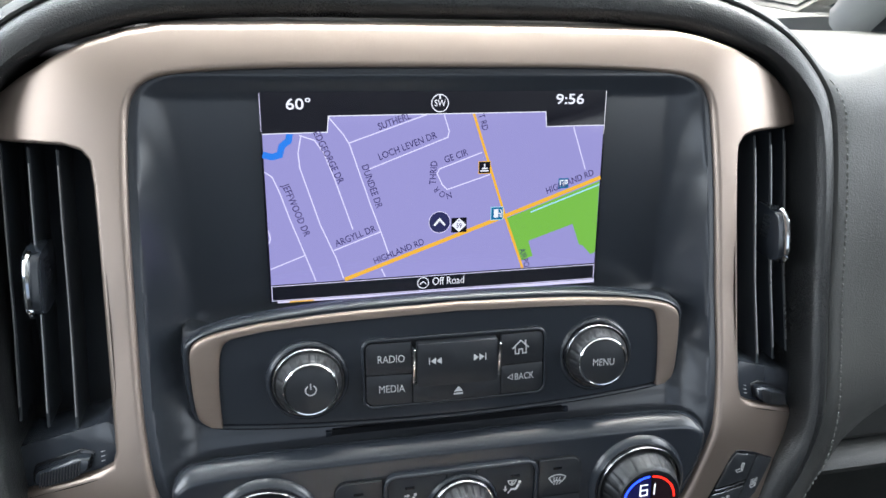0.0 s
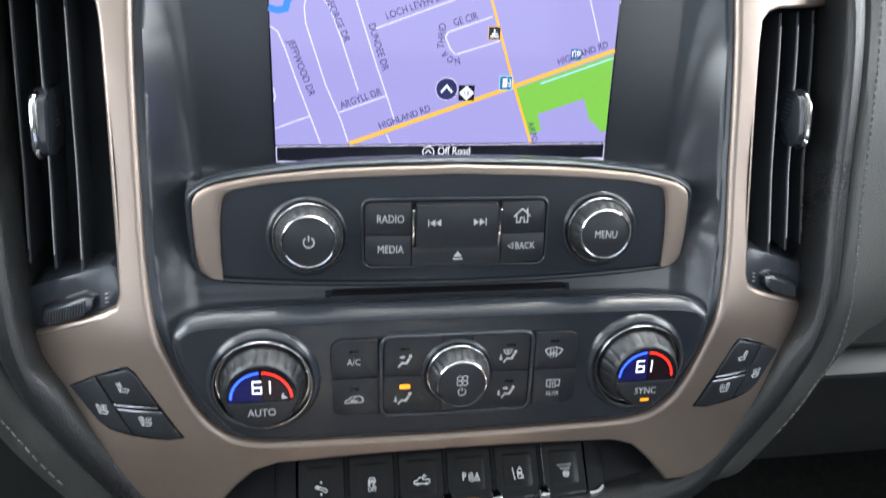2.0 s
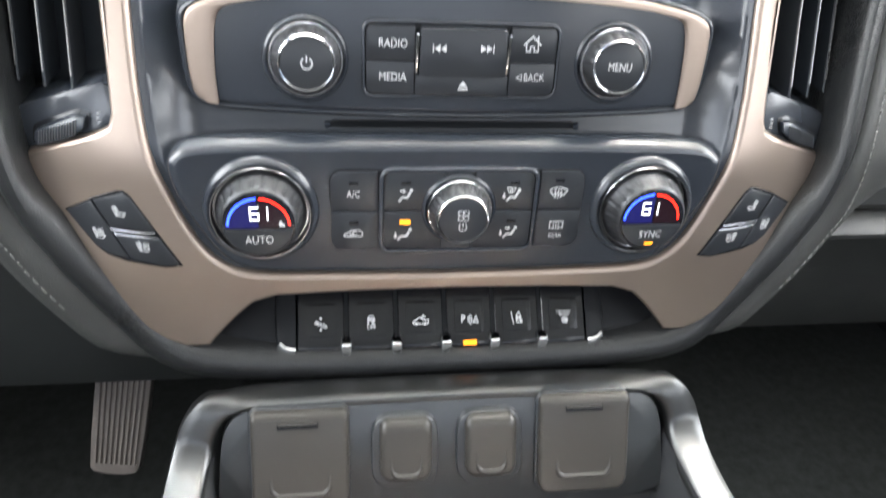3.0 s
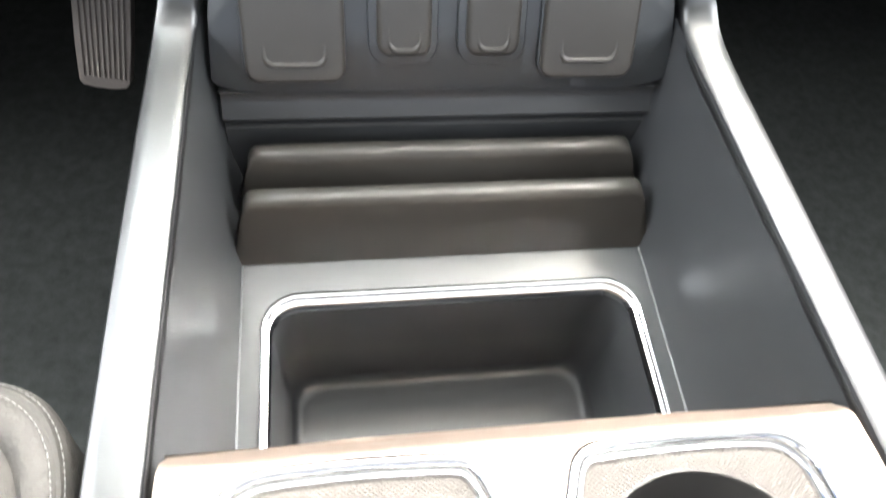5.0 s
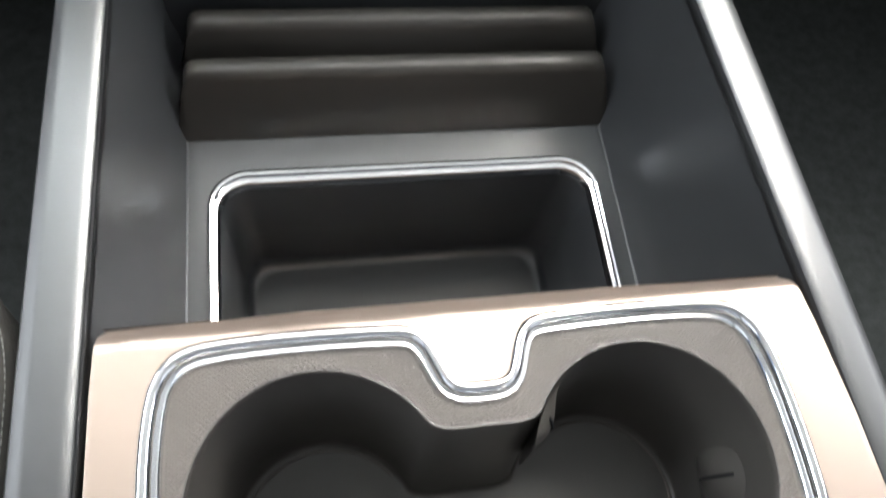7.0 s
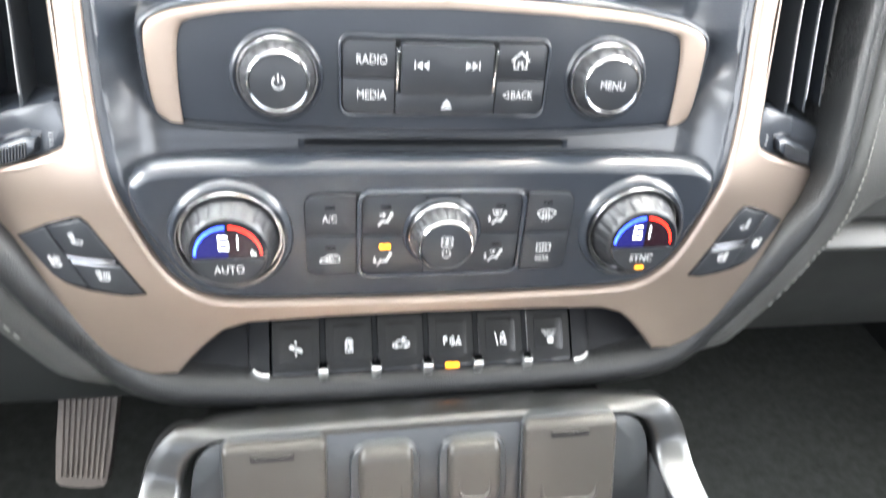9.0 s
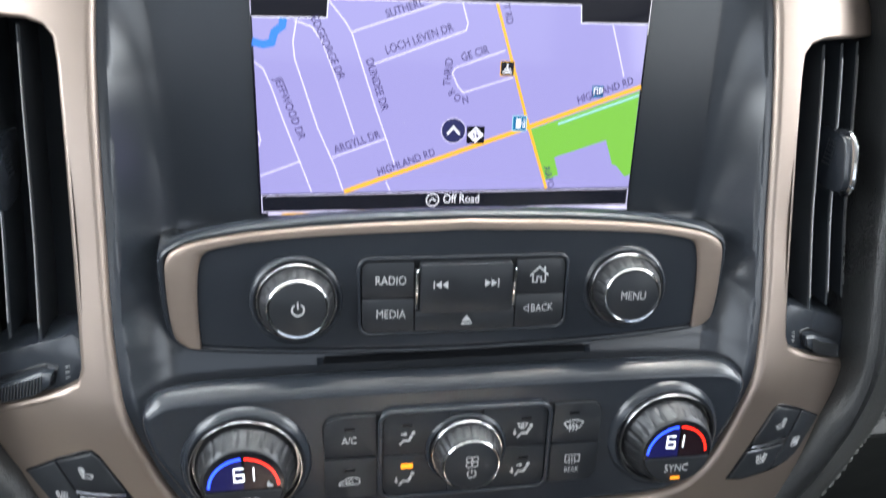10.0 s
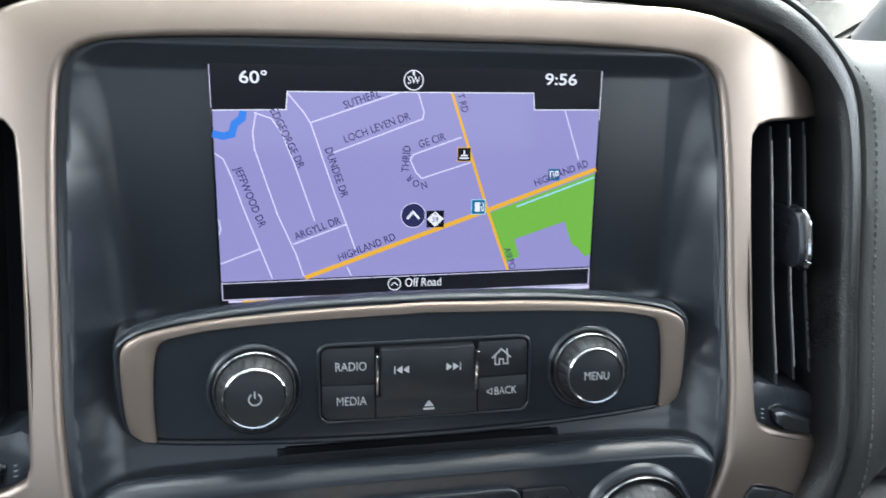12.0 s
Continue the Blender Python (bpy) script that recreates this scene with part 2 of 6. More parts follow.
def eased_plate(outer, holes, place, thick, grid=0.01):
    """A sheet with holes on place(u, v, depth) whose rims roll over: outer and each hole are (outline, radius of the roll), drawn clockwise."""
    bm = bmesh.new()
    edges, rims = [], []
    for k, (loop_, e) in enumerate([outer, *holes]):
        away = [outward(loop_, i) * (1 if k == 0 else -1) for i in range(len(loop_))]
        rings = [[(x + o.x * e * (math.sin(a) - 1), y + o.y * e * (math.sin(a) - 1), e * (1 - math.cos(a))) for (x, y), o in zip(loop_, away)] for a in [radians(15 * i) for i in range(7)]]
        rings.append([(x, y, thick) for x, y, _ in rings[-1]])
        rims.append(rings)
        vs = [bm.verts.new((x, y, 0)) for x, y, _ in rings[0]]
        edges += [bm.edges.new((vs[i], vs[(i + 1) % len(vs)])) for i in range(len(vs))]
    bmesh.ops.triangle_fill(bm, use_beauty=True, use_dissolve=False, edges=edges, normal=(0, 0, 1))
    for k in (0, 1):
        lo, hi = min(v.co[k] for v in bm.verts), max(v.co[k] for v in bm.verts)
        steps = int((hi - lo) / grid)
        for i in range(1, steps + 1):
            co, no = [0, 0, 0], [0, 0, 0]
            co[k], no[k] = lo + (hi - lo) * i / (steps + 1), 1
            bmesh.ops.bisect_plane(bm, geom=bm.verts[:] + bm.edges[:] + bm.faces[:], dist=1e-6, plane_co=co, plane_no=no)
    for v in bm.verts:
        v.co = place(v.co.x, v.co.y, 0.0)
    for rings in rims:
        sheet([[place(*q) for q in row] for row in rings], closed_v=True, bm=bm)
    bmesh.ops.remove_doubles(bm, verts=bm.verts[:], dist=2e-6)
    bmesh.ops.recalc_face_normals(bm, faces=bm.faces[:])
    f = max(bm.faces, key=lambda q: q.calc_area())
    f.normal_update()
    if f.normal.dot(Vector(place(*outer[0][0], -1.0)) - Vector(place(*outer[0][0], 0.0))) < 0:
        bmesh.ops.reverse_faces(bm, faces=bm.faces[:])
    return bm


def corners(x0, z0, x1, z1, radii, n=5):
    """A box outline in millimetres, clockwise from the top left, with its own radius at each corner."""
    out = []
    for (cx, cz), (sx, sz), r, a0 in zip(((x0, z1), (x1, z1), (x1, z0), (x0, z0)), ((1, -1), (-1, -1), (-1, 1), (1, 1)), radii, (180, 90, 0, -90)):
        for i in range(n + 1):
            a = radians(a0 - 90 * i / n)
            out.append(((cx + sx * r + r * math.cos(a)) * MM, (cz + sz * r + r * math.sin(a)) * MM))
    return out


def sheet(rows, closed_u=False, closed_v=False, bm=None):
    """A skin over rows of points."""
    bm = bm or bmesh.new()
    vs = [[bm.verts.new(p) for p in row] for row in rows]
    nu, nv = len(vs), len(vs[0])
    for i in range(nu if closed_u else nu - 1):
        for j in range(nv if closed_v else nv - 1):
            bm.faces.new((vs[i][j], vs[(i + 1) % nu][j], vs[(i + 1) % nu][(j + 1) % nv], vs[i][(j + 1) % nv]))
    bmesh.ops.recalc_face_normals(bm, faces=bm.faces[:])
    return bm


def facing(bm, towards):
    """Turns a skin so that it faces a point."""
    bm.faces.ensure_lookup_table()
    bm.normal_update()
    if sum(f.normal.dot(Vector(towards) - f.calc_center_median()) * f.calc_area() for f in bm.faces) < 0:
        bmesh.ops.reverse_faces(bm, faces=bm.faces[:])
    return bm


def block(lo, hi, bevel=0.002, segments=2, bm=None):
    bm = bm or bmesh.new()
    made = bmesh.ops.create_cube(bm, size=1, matrix=Matrix.LocRotScale([(a + b) / 2 for a, b in zip(lo, hi)], None, [b - a for a, b in zip(lo, hi)]))
    if bevel:
        es = {e for v in made["verts"] for e in v.link_edges}
        bmesh.ops.bevel(bm, geom=list(es), offset=bevel, segments=segments, profile=0.5, affect="EDGES")
    return bm


def lathe(profile, m, n=48, knurl=0.0, teeth=0, knurl_from=0, knurl_to=0):
    """A turned body about the z axis of m; the rows named in knurl_from and knurl_to are fluted."""
    rows = []
    for k, (r, h) in enumerate(profile):
        row = []
        for i in range(n):
            a = 2 * math.pi * i / n
            q = r
            if teeth and knurl_from <= k <= knurl_to:
                q = r - knurl * (0.5 + 0.5 * math.cos(teeth * a)) ** 6
            row.append(m @ Vector((q * math.cos(a), q * math.sin(a), h)))
        rows.append(row)
    bm = sheet(rows, closed_v=True)
    bm.verts.ensure_lookup_table()
    for k in (0, len(profile) - 1):
        if profile[k][0] > 1e-5:
            ring_v = [bm.verts[k * n + i] for i in range(n)]
            bm.faces.new(ring_v)
    bmesh.ops.recalc_face_normals(bm, faces=bm.faces[:])
    return bm


def tube(points, radius, closed=False, n=8, flat=1.0, up=(0, 0, 1)):
    """A round bar along a line of points."""
    pts = [Vector(p) for p in points]
    rows = []
    for i, p in enumerate(pts):
        a = pts[i - 1] if (i or closed) else p
        b = pts[(i + 1) % len(pts)] if (i < len(pts) - 1 or closed) else p
        d = (b - a).normalized()
        s = d.cross(Vector(up))
        s = s.normalized() if s.length > 1e-5 else Vector((1, 0, 0))
        t = s.cross(d).normalized()
        rows.append([p + radius * (math.cos(2 * math.pi * k / n) * s + flat * math.sin(2 * math.pi * k / n) * t) for k in range(n)])
    bm = sheet(rows, closed_u=closed, closed_v=True)
    if not closed:
        bm.verts.ensure_lookup_table()
        for row in (range(n), range(len(bm.verts) - n, len(bm.verts))):
            bm.faces.new([bm.verts[k] for k in row])
        bmesh.ops.recalc_face_normals(bm, faces=bm.faces[:])
    return bm


def strokes(lines, width, m, out=0.0002, bm=None):
    """Flat printed lines in the plane of m: each a list of (u, v), or its width and such a list."""
    bm = bm or bmesh.new()
    for line in lines:
        w = width
        if isinstance(line[0], (int, float)):
            w, line = line[0], line[1]
        pts = [Vector(p) for p in line]
        closed = (pts[0] - pts[-1]).length < 1e-9 and len(pts) > 3
        if closed:
            pts.pop()
        n, pairs = len(pts), []
        for i, p in enumerate(pts):
            a = (p - pts[i - 1]).normalized() if (i or closed) else (pts[1] - p).normalized()
            b = (pts[(i + 1) % n] - p).normalized() if (i < n - 1 or closed) else a
            d = (a + b).normalized() if (a + b).length > 1e-6 else a
            side = Vector((-d.y, d.x)) * (0.5 * w / max(0.45, d.dot(a)))
            q = p.copy()
            if not closed and i in (0, n - 1):
                q += d * w * (0.3 if i else -0.3)
            pairs.append([bm.verts.new(m @ Vector((v.x, v.y, out))) for v in (q - side, q + side)])
        for i in range(n if closed else n - 1):
            (p, q), (r, s) = pairs[i], pairs[(i + 1) % n]
            bm.faces.new((p, r, s, q))
    return bm


def patch(outline, m, out=0.0002, bm=None):
    """A flat printed area in the plane of m."""
    bm = bm or bmesh.new()
    vs = [bm.verts.new(m @ Vector((u, v, out))) for u, v in outline]
    es = [bm.edges.new((vs[i], vs[(i + 1) % len(vs)])) for i in range(len(vs))]
    bmesh.ops.triangle_fill(bm, use_beauty=True, edges=es, normal=m.to_3x3() @ Vector((0, 0, 1)))
    return bm


def letters(text, size, m, out=0.0002, width=1.0, bold=0.0):
    """Printed letters, centred in the plane of m."""
    cu = bpy.data.curves.new("lettering", "FONT")
    cu.body, cu.size, cu.align_x, cu.align_y, cu.resolution_u = text, size, "CENTER", "CENTER", 3
    cu.offset = bold * size
    ob = bpy.data.objects.new("lettering", cu)
    scene.collection.objects.link(ob)
    bpy.context.view_layer.update()
    me = bpy.data.meshes.new_from_object(ob.evaluated_get(bpy.context.evaluated_depsgraph_get()))
    bpy.data.objects.remove(ob)
    bpy.data.curves.remove(cu)
    bm = bmesh.new()
    bm.from_mesh(me)
    bpy.data.meshes.remove(me)
    bm.transform(m @ Matrix.Translation((0, 0, out)) @ Matrix.Diagonal((width, 1, 1, 1)))
    return bm


def arc(cx, cy, r, a0, a1, n=12):
    return [(cx + r * math.cos(radians(a0 + (a1 - a0) * i / n)), cy + r * math.sin(radians(a0 + (a1 - a0) * i / n))) for i in range(n + 1)]


# ---------------------------------------------------------------- the shapes of the dashboard
SKIN = [(-0.30, -0.085), (-0.22, -0.078), (-0.169, -0.074), (-0.141, -0.068), (-0.118, -0.064), (-0.10, -0.057), (-0.05, -0.036), (0, -0.019),
        (0.03, -0.008), (0.05, -0.001), (0.065, 0.005), (0.075, 0.011), (0.085, 0.020), (0.092, 0.030), (0.11, 0.06)]
SKIN_Z, SKIN_Y = [p[0] for p in SKIN], [p[1] for p in SKIN]
LEAN = math.tan(radians(8))


def step(a, b, v):
    t = min(1.0, max(0.0, (v - a) / (b - a)))
    return t * t * (3 - 2 * t)


def spine(z):
    """Depth of the middle of the dashboard's face at a height, softened."""
    return sum(float(np.interp(z + d, SKIN_Z, SKIN_Y)) for d in (-0.008, -0.004, 0, 0.004, 0.008)) / 5


def skin(x, z):
    a = abs(x)
    return spine(z) + 4.5 * max(0, min(a, 0.2) - 0.14) ** 2 + 0.54 * max(0, a - 0.2)


def radio_face(x, z):
    return -0.0475 + 0.2126 * (z + 0.0645) + 0.0075 * (x / 0.11) ** 2


def climate_face(x, z):
    return -0.069 + 0.14 * (z + 0.1327)


def socket_face(x, z):
    return -0.108 + 0.51 * (z + 0.2435)


def on(face, lift=0.0):
    """A place() for plate(): on a face of the dashboard, lifted off it by so much."""
    return lambda u, v, h: (u, face(u, v) - lift + h, v)


def spot(face, x, z, lift=0.0, turn=0.0):
    """The frame of a point on a face: x to the right, y up along it, z out of it."""
    e = 0.001
    n = Vector(((face(x + e, z) - face(x - e, z)) / (2 * e), -1, (face(x, z + e) - face(x, z - e)) / (2 * e))).normalized()
    r = Vector((1, (face(x + e, z) - face(x - e, z)) / (2 * e), 0)).normalized()
    u = n.cross(r)
    m = Matrix((r, u, n)).transposed().to_4x4()
    return Matrix.Translation(Vector((x, face(x, z), z)) + n * lift) @ m @ pose(0, 0, 0, 0, 0, turn)


# ---------------------------------------------------------------- the cab that closes the place
def shell(name, lo, hi, material, bevel=0.004):
    return tagged(part(name, block(lo, hi, bevel), material), kind="structure")


shell("floor", (-0.86, -1.9, -0.72), (0.86, 0.62, -0.66), CARPET)
shell("ceiling", (-0.74, -1.9, 0.56), (0.74, 0.02, 0.62), HEADLINER, 0.02)
shell("wall_rear_lower", (-0.86, -1.96, -0.72), (0.86, -1.88, 0.12), DOORTRIM)
shell("wall_rear_upper", (-0.86, -1.96, 0.46), (0.86, -1.88, 0.62), HEADLINER)
shell("wall_firewall", (-0.86, 0.56, -0.72), (0.86, 0.66, -0.02), DOORTRIM)
for side, s in (("west", -1), ("east", 1)):
    a, b = sorted((s * 0.78, s * 0.86))
    shell("wall_" + side + "_door", (a, -1.9, -0.72), (b, 0.66, 0.06), DOORTRIM, 0.01)
    shell("wall_" + side + "_header", (a - 0.05 * (s > 0), -1.9, 0.50), (b + 0.05 * (s < 0), 0.05, 0.60), HEADLINER, 0.01)
    shell("wall_" + side + "_pillar", (a, -0.62, 0.06), (b, -0.50, 0.50), HEADLINER, 0.01)
    shell("wall_" + side + "_rear_pillar", (a, -1.9, 0.06), (b, -1.60, 0.50), HEADLINER, 0.01)
    part("wall_" + side + "_windshield_pillar", tube([(s * 0.80, 0.66, 0.02), (s * 0.77, 0.42, 0.27), (s * 0.73, 0.0, 0.58)], 0.045, n=10), HEADLINER, kind="structure")

glass = bpy.data.materials.new("windshield_glass")
glass.use_nodes = True
gb = glass.node_tree.nodes["Principled BSDF"]
gb.inputs["Base Color"].default_value, gb.inputs["Roughness"].default_value = (0.93, 0.97, 0.95, 1), 0.0
gb.inputs["Transmission Weight"].default_value, gb.inputs["IOR"].default_value = 1.0, 1.45
rows = []
for k in range(9):
    t = k / 8
    rows.append([(x, 0.68 - 0.66 * t - 0.08 * (x / 0.8) ** 2, 0.0 + 0.57 * t) for x in [-0.78 + 0.13 * i for i in range(13)]])
bm = sheet(rows)
bmesh.ops.solidify(bm, geom=bm.faces[:], thickness=0.004)
bmesh.ops.recalc_face_normals(bm, faces=bm.faces[:])
windshield = part("window_1", bm, glass, kind="structure", label="clear raked windshield glass")
windshield.visible_shadow = False

# the ground, trees and parked cars outside
ASPHALT = surface("grey_asphalt", (0.055, 0.055, 0.055), 0.9, grain=0.6, grain_scale=60, blotch=0.25, blotch_scale=0.6)
bm = bmesh.new()
bmesh.ops.create_grid(bm, x_segments=24, y_segments=24, size=400, matrix=Matrix.Translation((0, 0, -1.35)))
part("ground", bm, ASPHALT, kind="structure")


def tree(at, height, seed):
    rnd = random.Random(seed)
    ob = thing("tree", at, "leafy green tree behind the parked cars", "tree", "trees beyond the lot")
    top = Vector(at) + Vector((0, 0, height))
    bm = bmesh.new()
    limbs = [(Vector(at), Vector(at) + Vector((0.1, 0, height * 0.55)), 0.16)]
    for _ in range(6):
        a = rnd.uniform(0, 6.28)
        base = Vector(at) + Vector((0, 0, height * rnd.uniform(0.3, 0.55)))
        limbs.append((base, base + Vector((math.cos(a) * 1.2, math.sin(a) * 1.2, rnd.uniform(0.8, 1.6))), 0.06))
    for a, b, r in limbs:
        rows = [[a.lerp(b, t) + Vector((math.cos(k) * r * (1 - 0.6 * t), math.sin(k) * r * (1 - 0.6 * t), 0)) for k in (0, 1.26, 2.51, 3.77, 5.03)] for t in (0, 0.5, 1)]
        sheet(rows, closed_v=True, bm=bm)
    part("trunk", bm, BARK, ob)
    verts, faces = [], []
    for _ in range(2600):
        d = Vector((rnd.gauss(0, 1), rnd.gauss(0, 1), rnd.gauss(0, 1))).normalized() * rnd.uniform(0.35, 1.0)
        c = Vector(at) + Vector((d.x * height * 0.33, d.y * height * 0.33, height * 0.68 + d.z * height * 0.34)) + noise.noise_vector(d * 2.3 + Vector((seed, 0, 0))) * 0.7
        u = Vector((rnd.gauss(0, 1), rnd.gauss(0, 1), rnd.gauss(0, 1))).normalized() * rnd.uniform(0.08, 0.17)
        w = u.orthogonal().normalized() * rnd.uniform(0.05, 0.1)
        k = len(verts)
        verts += [c - u, c + w, c + u, c - w]
        faces.append((k, k + 1, k + 2, k + 3))
    me = bpy.data.meshes.new("crown")
    me.from_pydata(verts, [], faces)
    me.materials.append(LEAF)
    crown = new("crown", me)
    crown.parent, crown.matrix_parent_inverse = ob, BASE[ob.name].inverted()
    tagged(crown, kind="stuff")


BARK = surface("grey_bark", (0.13, 0.10, 0.08), 0.9, grain=0.5, grain_scale=40)
LEAF = surface("spring_leaf", (0.075, 0.12, 0.035), 0.6, blotch=0.5, blotch_scale=2)
for k, (x, y, h) in enumerate(((4, 19, 6.5), (9, 17, 7), (13, 18, 6.2), (17, 15, 7.2), (21, 17, 6.4), (-5, 20, 6.8), (-11, 19, 6.3))):
    tree((x, y, -1.35), h, k + 3)

CARPAINT = surface("pale_silver_car_paint", (0.15, 0.155, 0.145), 0.4, 0.0, coat=0.15, blotch=0.03)
CARGLASS = surface("dark_green_car_glass", (0.05, 0.075, 0.065), 0.05, blotch=0.1)
TYRE = surface("black_tyre", (0.02, 0.02, 0.02), 0.8, grain=0.3, grain_scale=120)


def parked_car(at, turn, label):
    """A parked estate car, nose along its own -x."""
    ob = thing("parked_car", (0, 0, 0), label, "car", "cars parked outside")
    side = round_off([(-2.2, 0.35), (-2.25, 0.62), (-2.05, 0.86), (-1.15, 1.0), (1.9, 1.02), (2.25, 0.95), (2.3, 0.5), (2.2, 0.33)], 2)
    rows = [[Vector((x * (1 if k in (1, 2, 3) else 0.985), y, z * (1 if k in (1, 2, 3) else 0.97) + 0.005)) for x, z in side] for k, y in enumerate((-0.9, -0.85, 0, 0.85, 0.9))]
    bm = sheet(rows, closed_v=True)
    for row in (0, -1):
        bm.faces.new([bm.verts[i] for i in (range(len(side)) if row == 0 else range(len(bm.verts) - len(side), len(bm.verts)))]) if not bm.verts.ensure_lookup_table() else None
    bmesh.ops.recalc_face_normals(bm, faces=bm.faces[:])
    body = part("body", bm, CARPAINT, ob)
    cabin = round_off([(-1.2, 0.98), (-0.35, 1.42), (0.3, 1.5), (1.3, 1.48), (1.95, 1.0)], 2, closed=False)
    rows = [[Vector((x, y * (1 - 0.22 * (z - 0.98) / 0.5), z)) for x, z in cabin] for y in (-0.82, -0.78, 0, 0.78, 0.82)]
    part("roof", sheet(rows), CARPAINT, ob)
    for s in (-1, 1):
        for pane in ([(-0.92, 1.03), (-0.3, 1.36), (0.28, 1.42), (0.28, 1.03)], [(0.36, 1.03), (0.36, 1.42), (1.15, 1.4), (1.6, 1.06)]):
            rows = [[(x, s * (0.825 * (1 - 0.22 * (z - 0.98) / 0.5) + d), z) for x, z in pane] for d in (0.0, 0.006)]
            bm = sheet(rows, closed_v=True)
            bm.verts.ensure_lookup_table()
            bm.faces.new(bm.verts[4:8])
            bmesh.ops.recalc_face_normals(bm, faces=bm.faces[:])
            part("side_window", bm, CARGLASS, ob)
        part("mirror", block((-0.78, min(s * 0.9, s * 1.08), 1.02), (-0.66, max(s * 0.9, s * 1.08), 1.13), 0.03, 3), CARPAINT, ob)
        for wx in (-1.4, 1.4):
            m = Matrix.Translation((wx, s * 0.78, 0.33)) @ pose(0, 0, 0, 90 * s, 0, 0)
            wheel = part("wheel", lathe([(0.0, -0.12), (0.3, -0.11), (0.33, -0.08), (0.33, 0.08), (0.3, 0.11), (0.21, 0.12), (0.0, 0.1)], m, 28), TYRE, ob)
    rows = [[(-1.12 + 0.62 * t + 0.012, y * (1 - 0.15 * t), 1.0 + 0.36 * t) for y in (-0.7, 0, 0.7)] for t in (0, 1)]
    part("front_window", sheet([[(x - 0.03, y, z + 0.03) for x, y, z in r] for r in rows]), CARGLASS, ob)
    part("headlight", block((-2.24, 0.55, 0.66), (-2.12, 0.82, 0.78), 0.03, 2), CHROME, ob)
    part("headlight", block((-2.24, -0.82, 0.66), (-2.12, -0.55, 0.78), 0.03, 2), CHROME, ob)
    part("grille", block((-2.27, -0.45, 0.5), (-2.18, 0.45, 0.74), 0.03, 2), VOID, ob)
    ob.matrix_basis = Matrix.Translation(at) @ pose(0, 0, 0, 0, 0, turn)
    return ob


parked_car((5.6, 6.0, -1.35), -8, "pale silver estate car parked on the asphalt")
parked_car((2.2, 9.5, -1.35), 75, "pale silver car parked nose-on further off")
parked_car((-3.2, 9.5, -1.35), 80, "pale silver car parked beyond the bonnet")

# ---------------------------------------------------------------- dashboard: skin, padded surround, trim
dash = thing("dashboard", (0, 0.05, -0.3), "charcoal truck dashboard with a padded leather surround and pale stitching", "dashboard")
RIDGE = mirrored(mm("0,90.5 80,90.5 130,88.5 150,85.5 172,78 190,67 203,53 210.5,40 213,15 212,-30 209,-75 206,-115 200,-142 189,-160 178,-180 166,-199 153,-216.5 137.5,-227.5 111,-233 70,-235 0,-236"))
RIDGE = round_off(RIDGE, 2)


def surround(profile, over=None, under=None):
    """A skin swept round the face of the dashboard: (outward, backward) from its ridge; over and under are the profiles along its top and bottom."""
    rows = []
    for i, (x, z) in enumerate(RIDGE):
        o = outward(RIDGE, i)
        w = step(0.15, 0.75, o.y) if over else 0.0
        v = step(0.60, 1.0, -o.y) if under else 0.0
        row = []
        for (d, y), p, q in zip(profile, over or profile, under or profile):
            if over:
                k = 1 - step(0.12, 0.45, -o.y)
                d, y = d + (FLAT[profile.index((d, y))][0] - d) * k, y + (FLAT[profile.index((d, y))][1] - y) * k
            d += 0.006 * step(0.0, 0.4, -o.y) * step(0.0124, 0.016, d)
            if d > 0 and not over:
                d *= 1 + 0.35 * step(0.35, 0.85, -o.y)
            elif d < 0:
                d *= 1 - 0.55 * step(0.25, 0.7, abs(o.x)) * step(-0.5, -0.2, o.y)
            d, y = d + (p[0] - d) * w, y + (p[1] - y) * w
            d, y = d + (q[0] - d) * v, y + (q[1] - y) * v
            row.append((x + o.x * d, spine(z) + y - 0.0045 * step(0.5, 1.0, -o.y), z + o.y * d))
        rows.append(row)
    return sheet(rows, closed_u=True)


area = sum(RIDGE[i - 1][0] * RIDGE[i][1] - RIDGE[i][0] * RIDGE[i - 1][1] for i in range(len(RIDGE)))
if area > 0:
    RIDGE.reverse()
FLAT = [(0.0124, 0.0130), (0.0134, 0.0105), (0.0152, 0.0092), (0.0200, 0.0096), (0.0270, 0.0114), (0.0380, 0.0150), (0.053, 0.0200), (0.070, 0.0255), (0.088, 0.0320)]
roll = [(-0.0085, 0.045), (-0.0085, 0.012), (-0.0068, 0.0045), (-0.0036, 0.0012), (0, 0), (0.004, 0.0012), (0.0078, 0.004), (0.0108, 0.0078), (0.0124, 0.0120)]
part("padded_roll", facing(surround(roll), (0, -1, 0)), LEATHER, dash, "black grained leather roll round the controls")
pad = [(0.0124, 0.0130), (0.0134, 0.0105), (0.0152, 0.0092), (0.0200, 0.0096), (0.0260, 0.0122), (0.0340, 0.0185), (0.046, 0.031), (0.060, 0.050), (0.07, 0.075)]
over_top = [(0.0124, 0.0130), (0.0130, 0.0115), (0.0142, 0.0110), (0.0165, 0.0135), (0.0185, 0.020), (0.0185, 0.032), (0.016, 0.050), (0.010, 0.080), (0.0, 0.12)]
below = [(0.0155, 0.0125), (0.0172, 0.0150), (0.0184, 0.0190), (0.0190, 0.025), (0.0190, 0.033), (0.018, 0.045), (0.016, 0.06), (0.012, 0.08), (0.0, 0.12)]
part("outer_pad", facing(surround(pad, over_top, below), (0, -1, 0)), DASHTOP, dash, "charcoal grained leather outer pad")

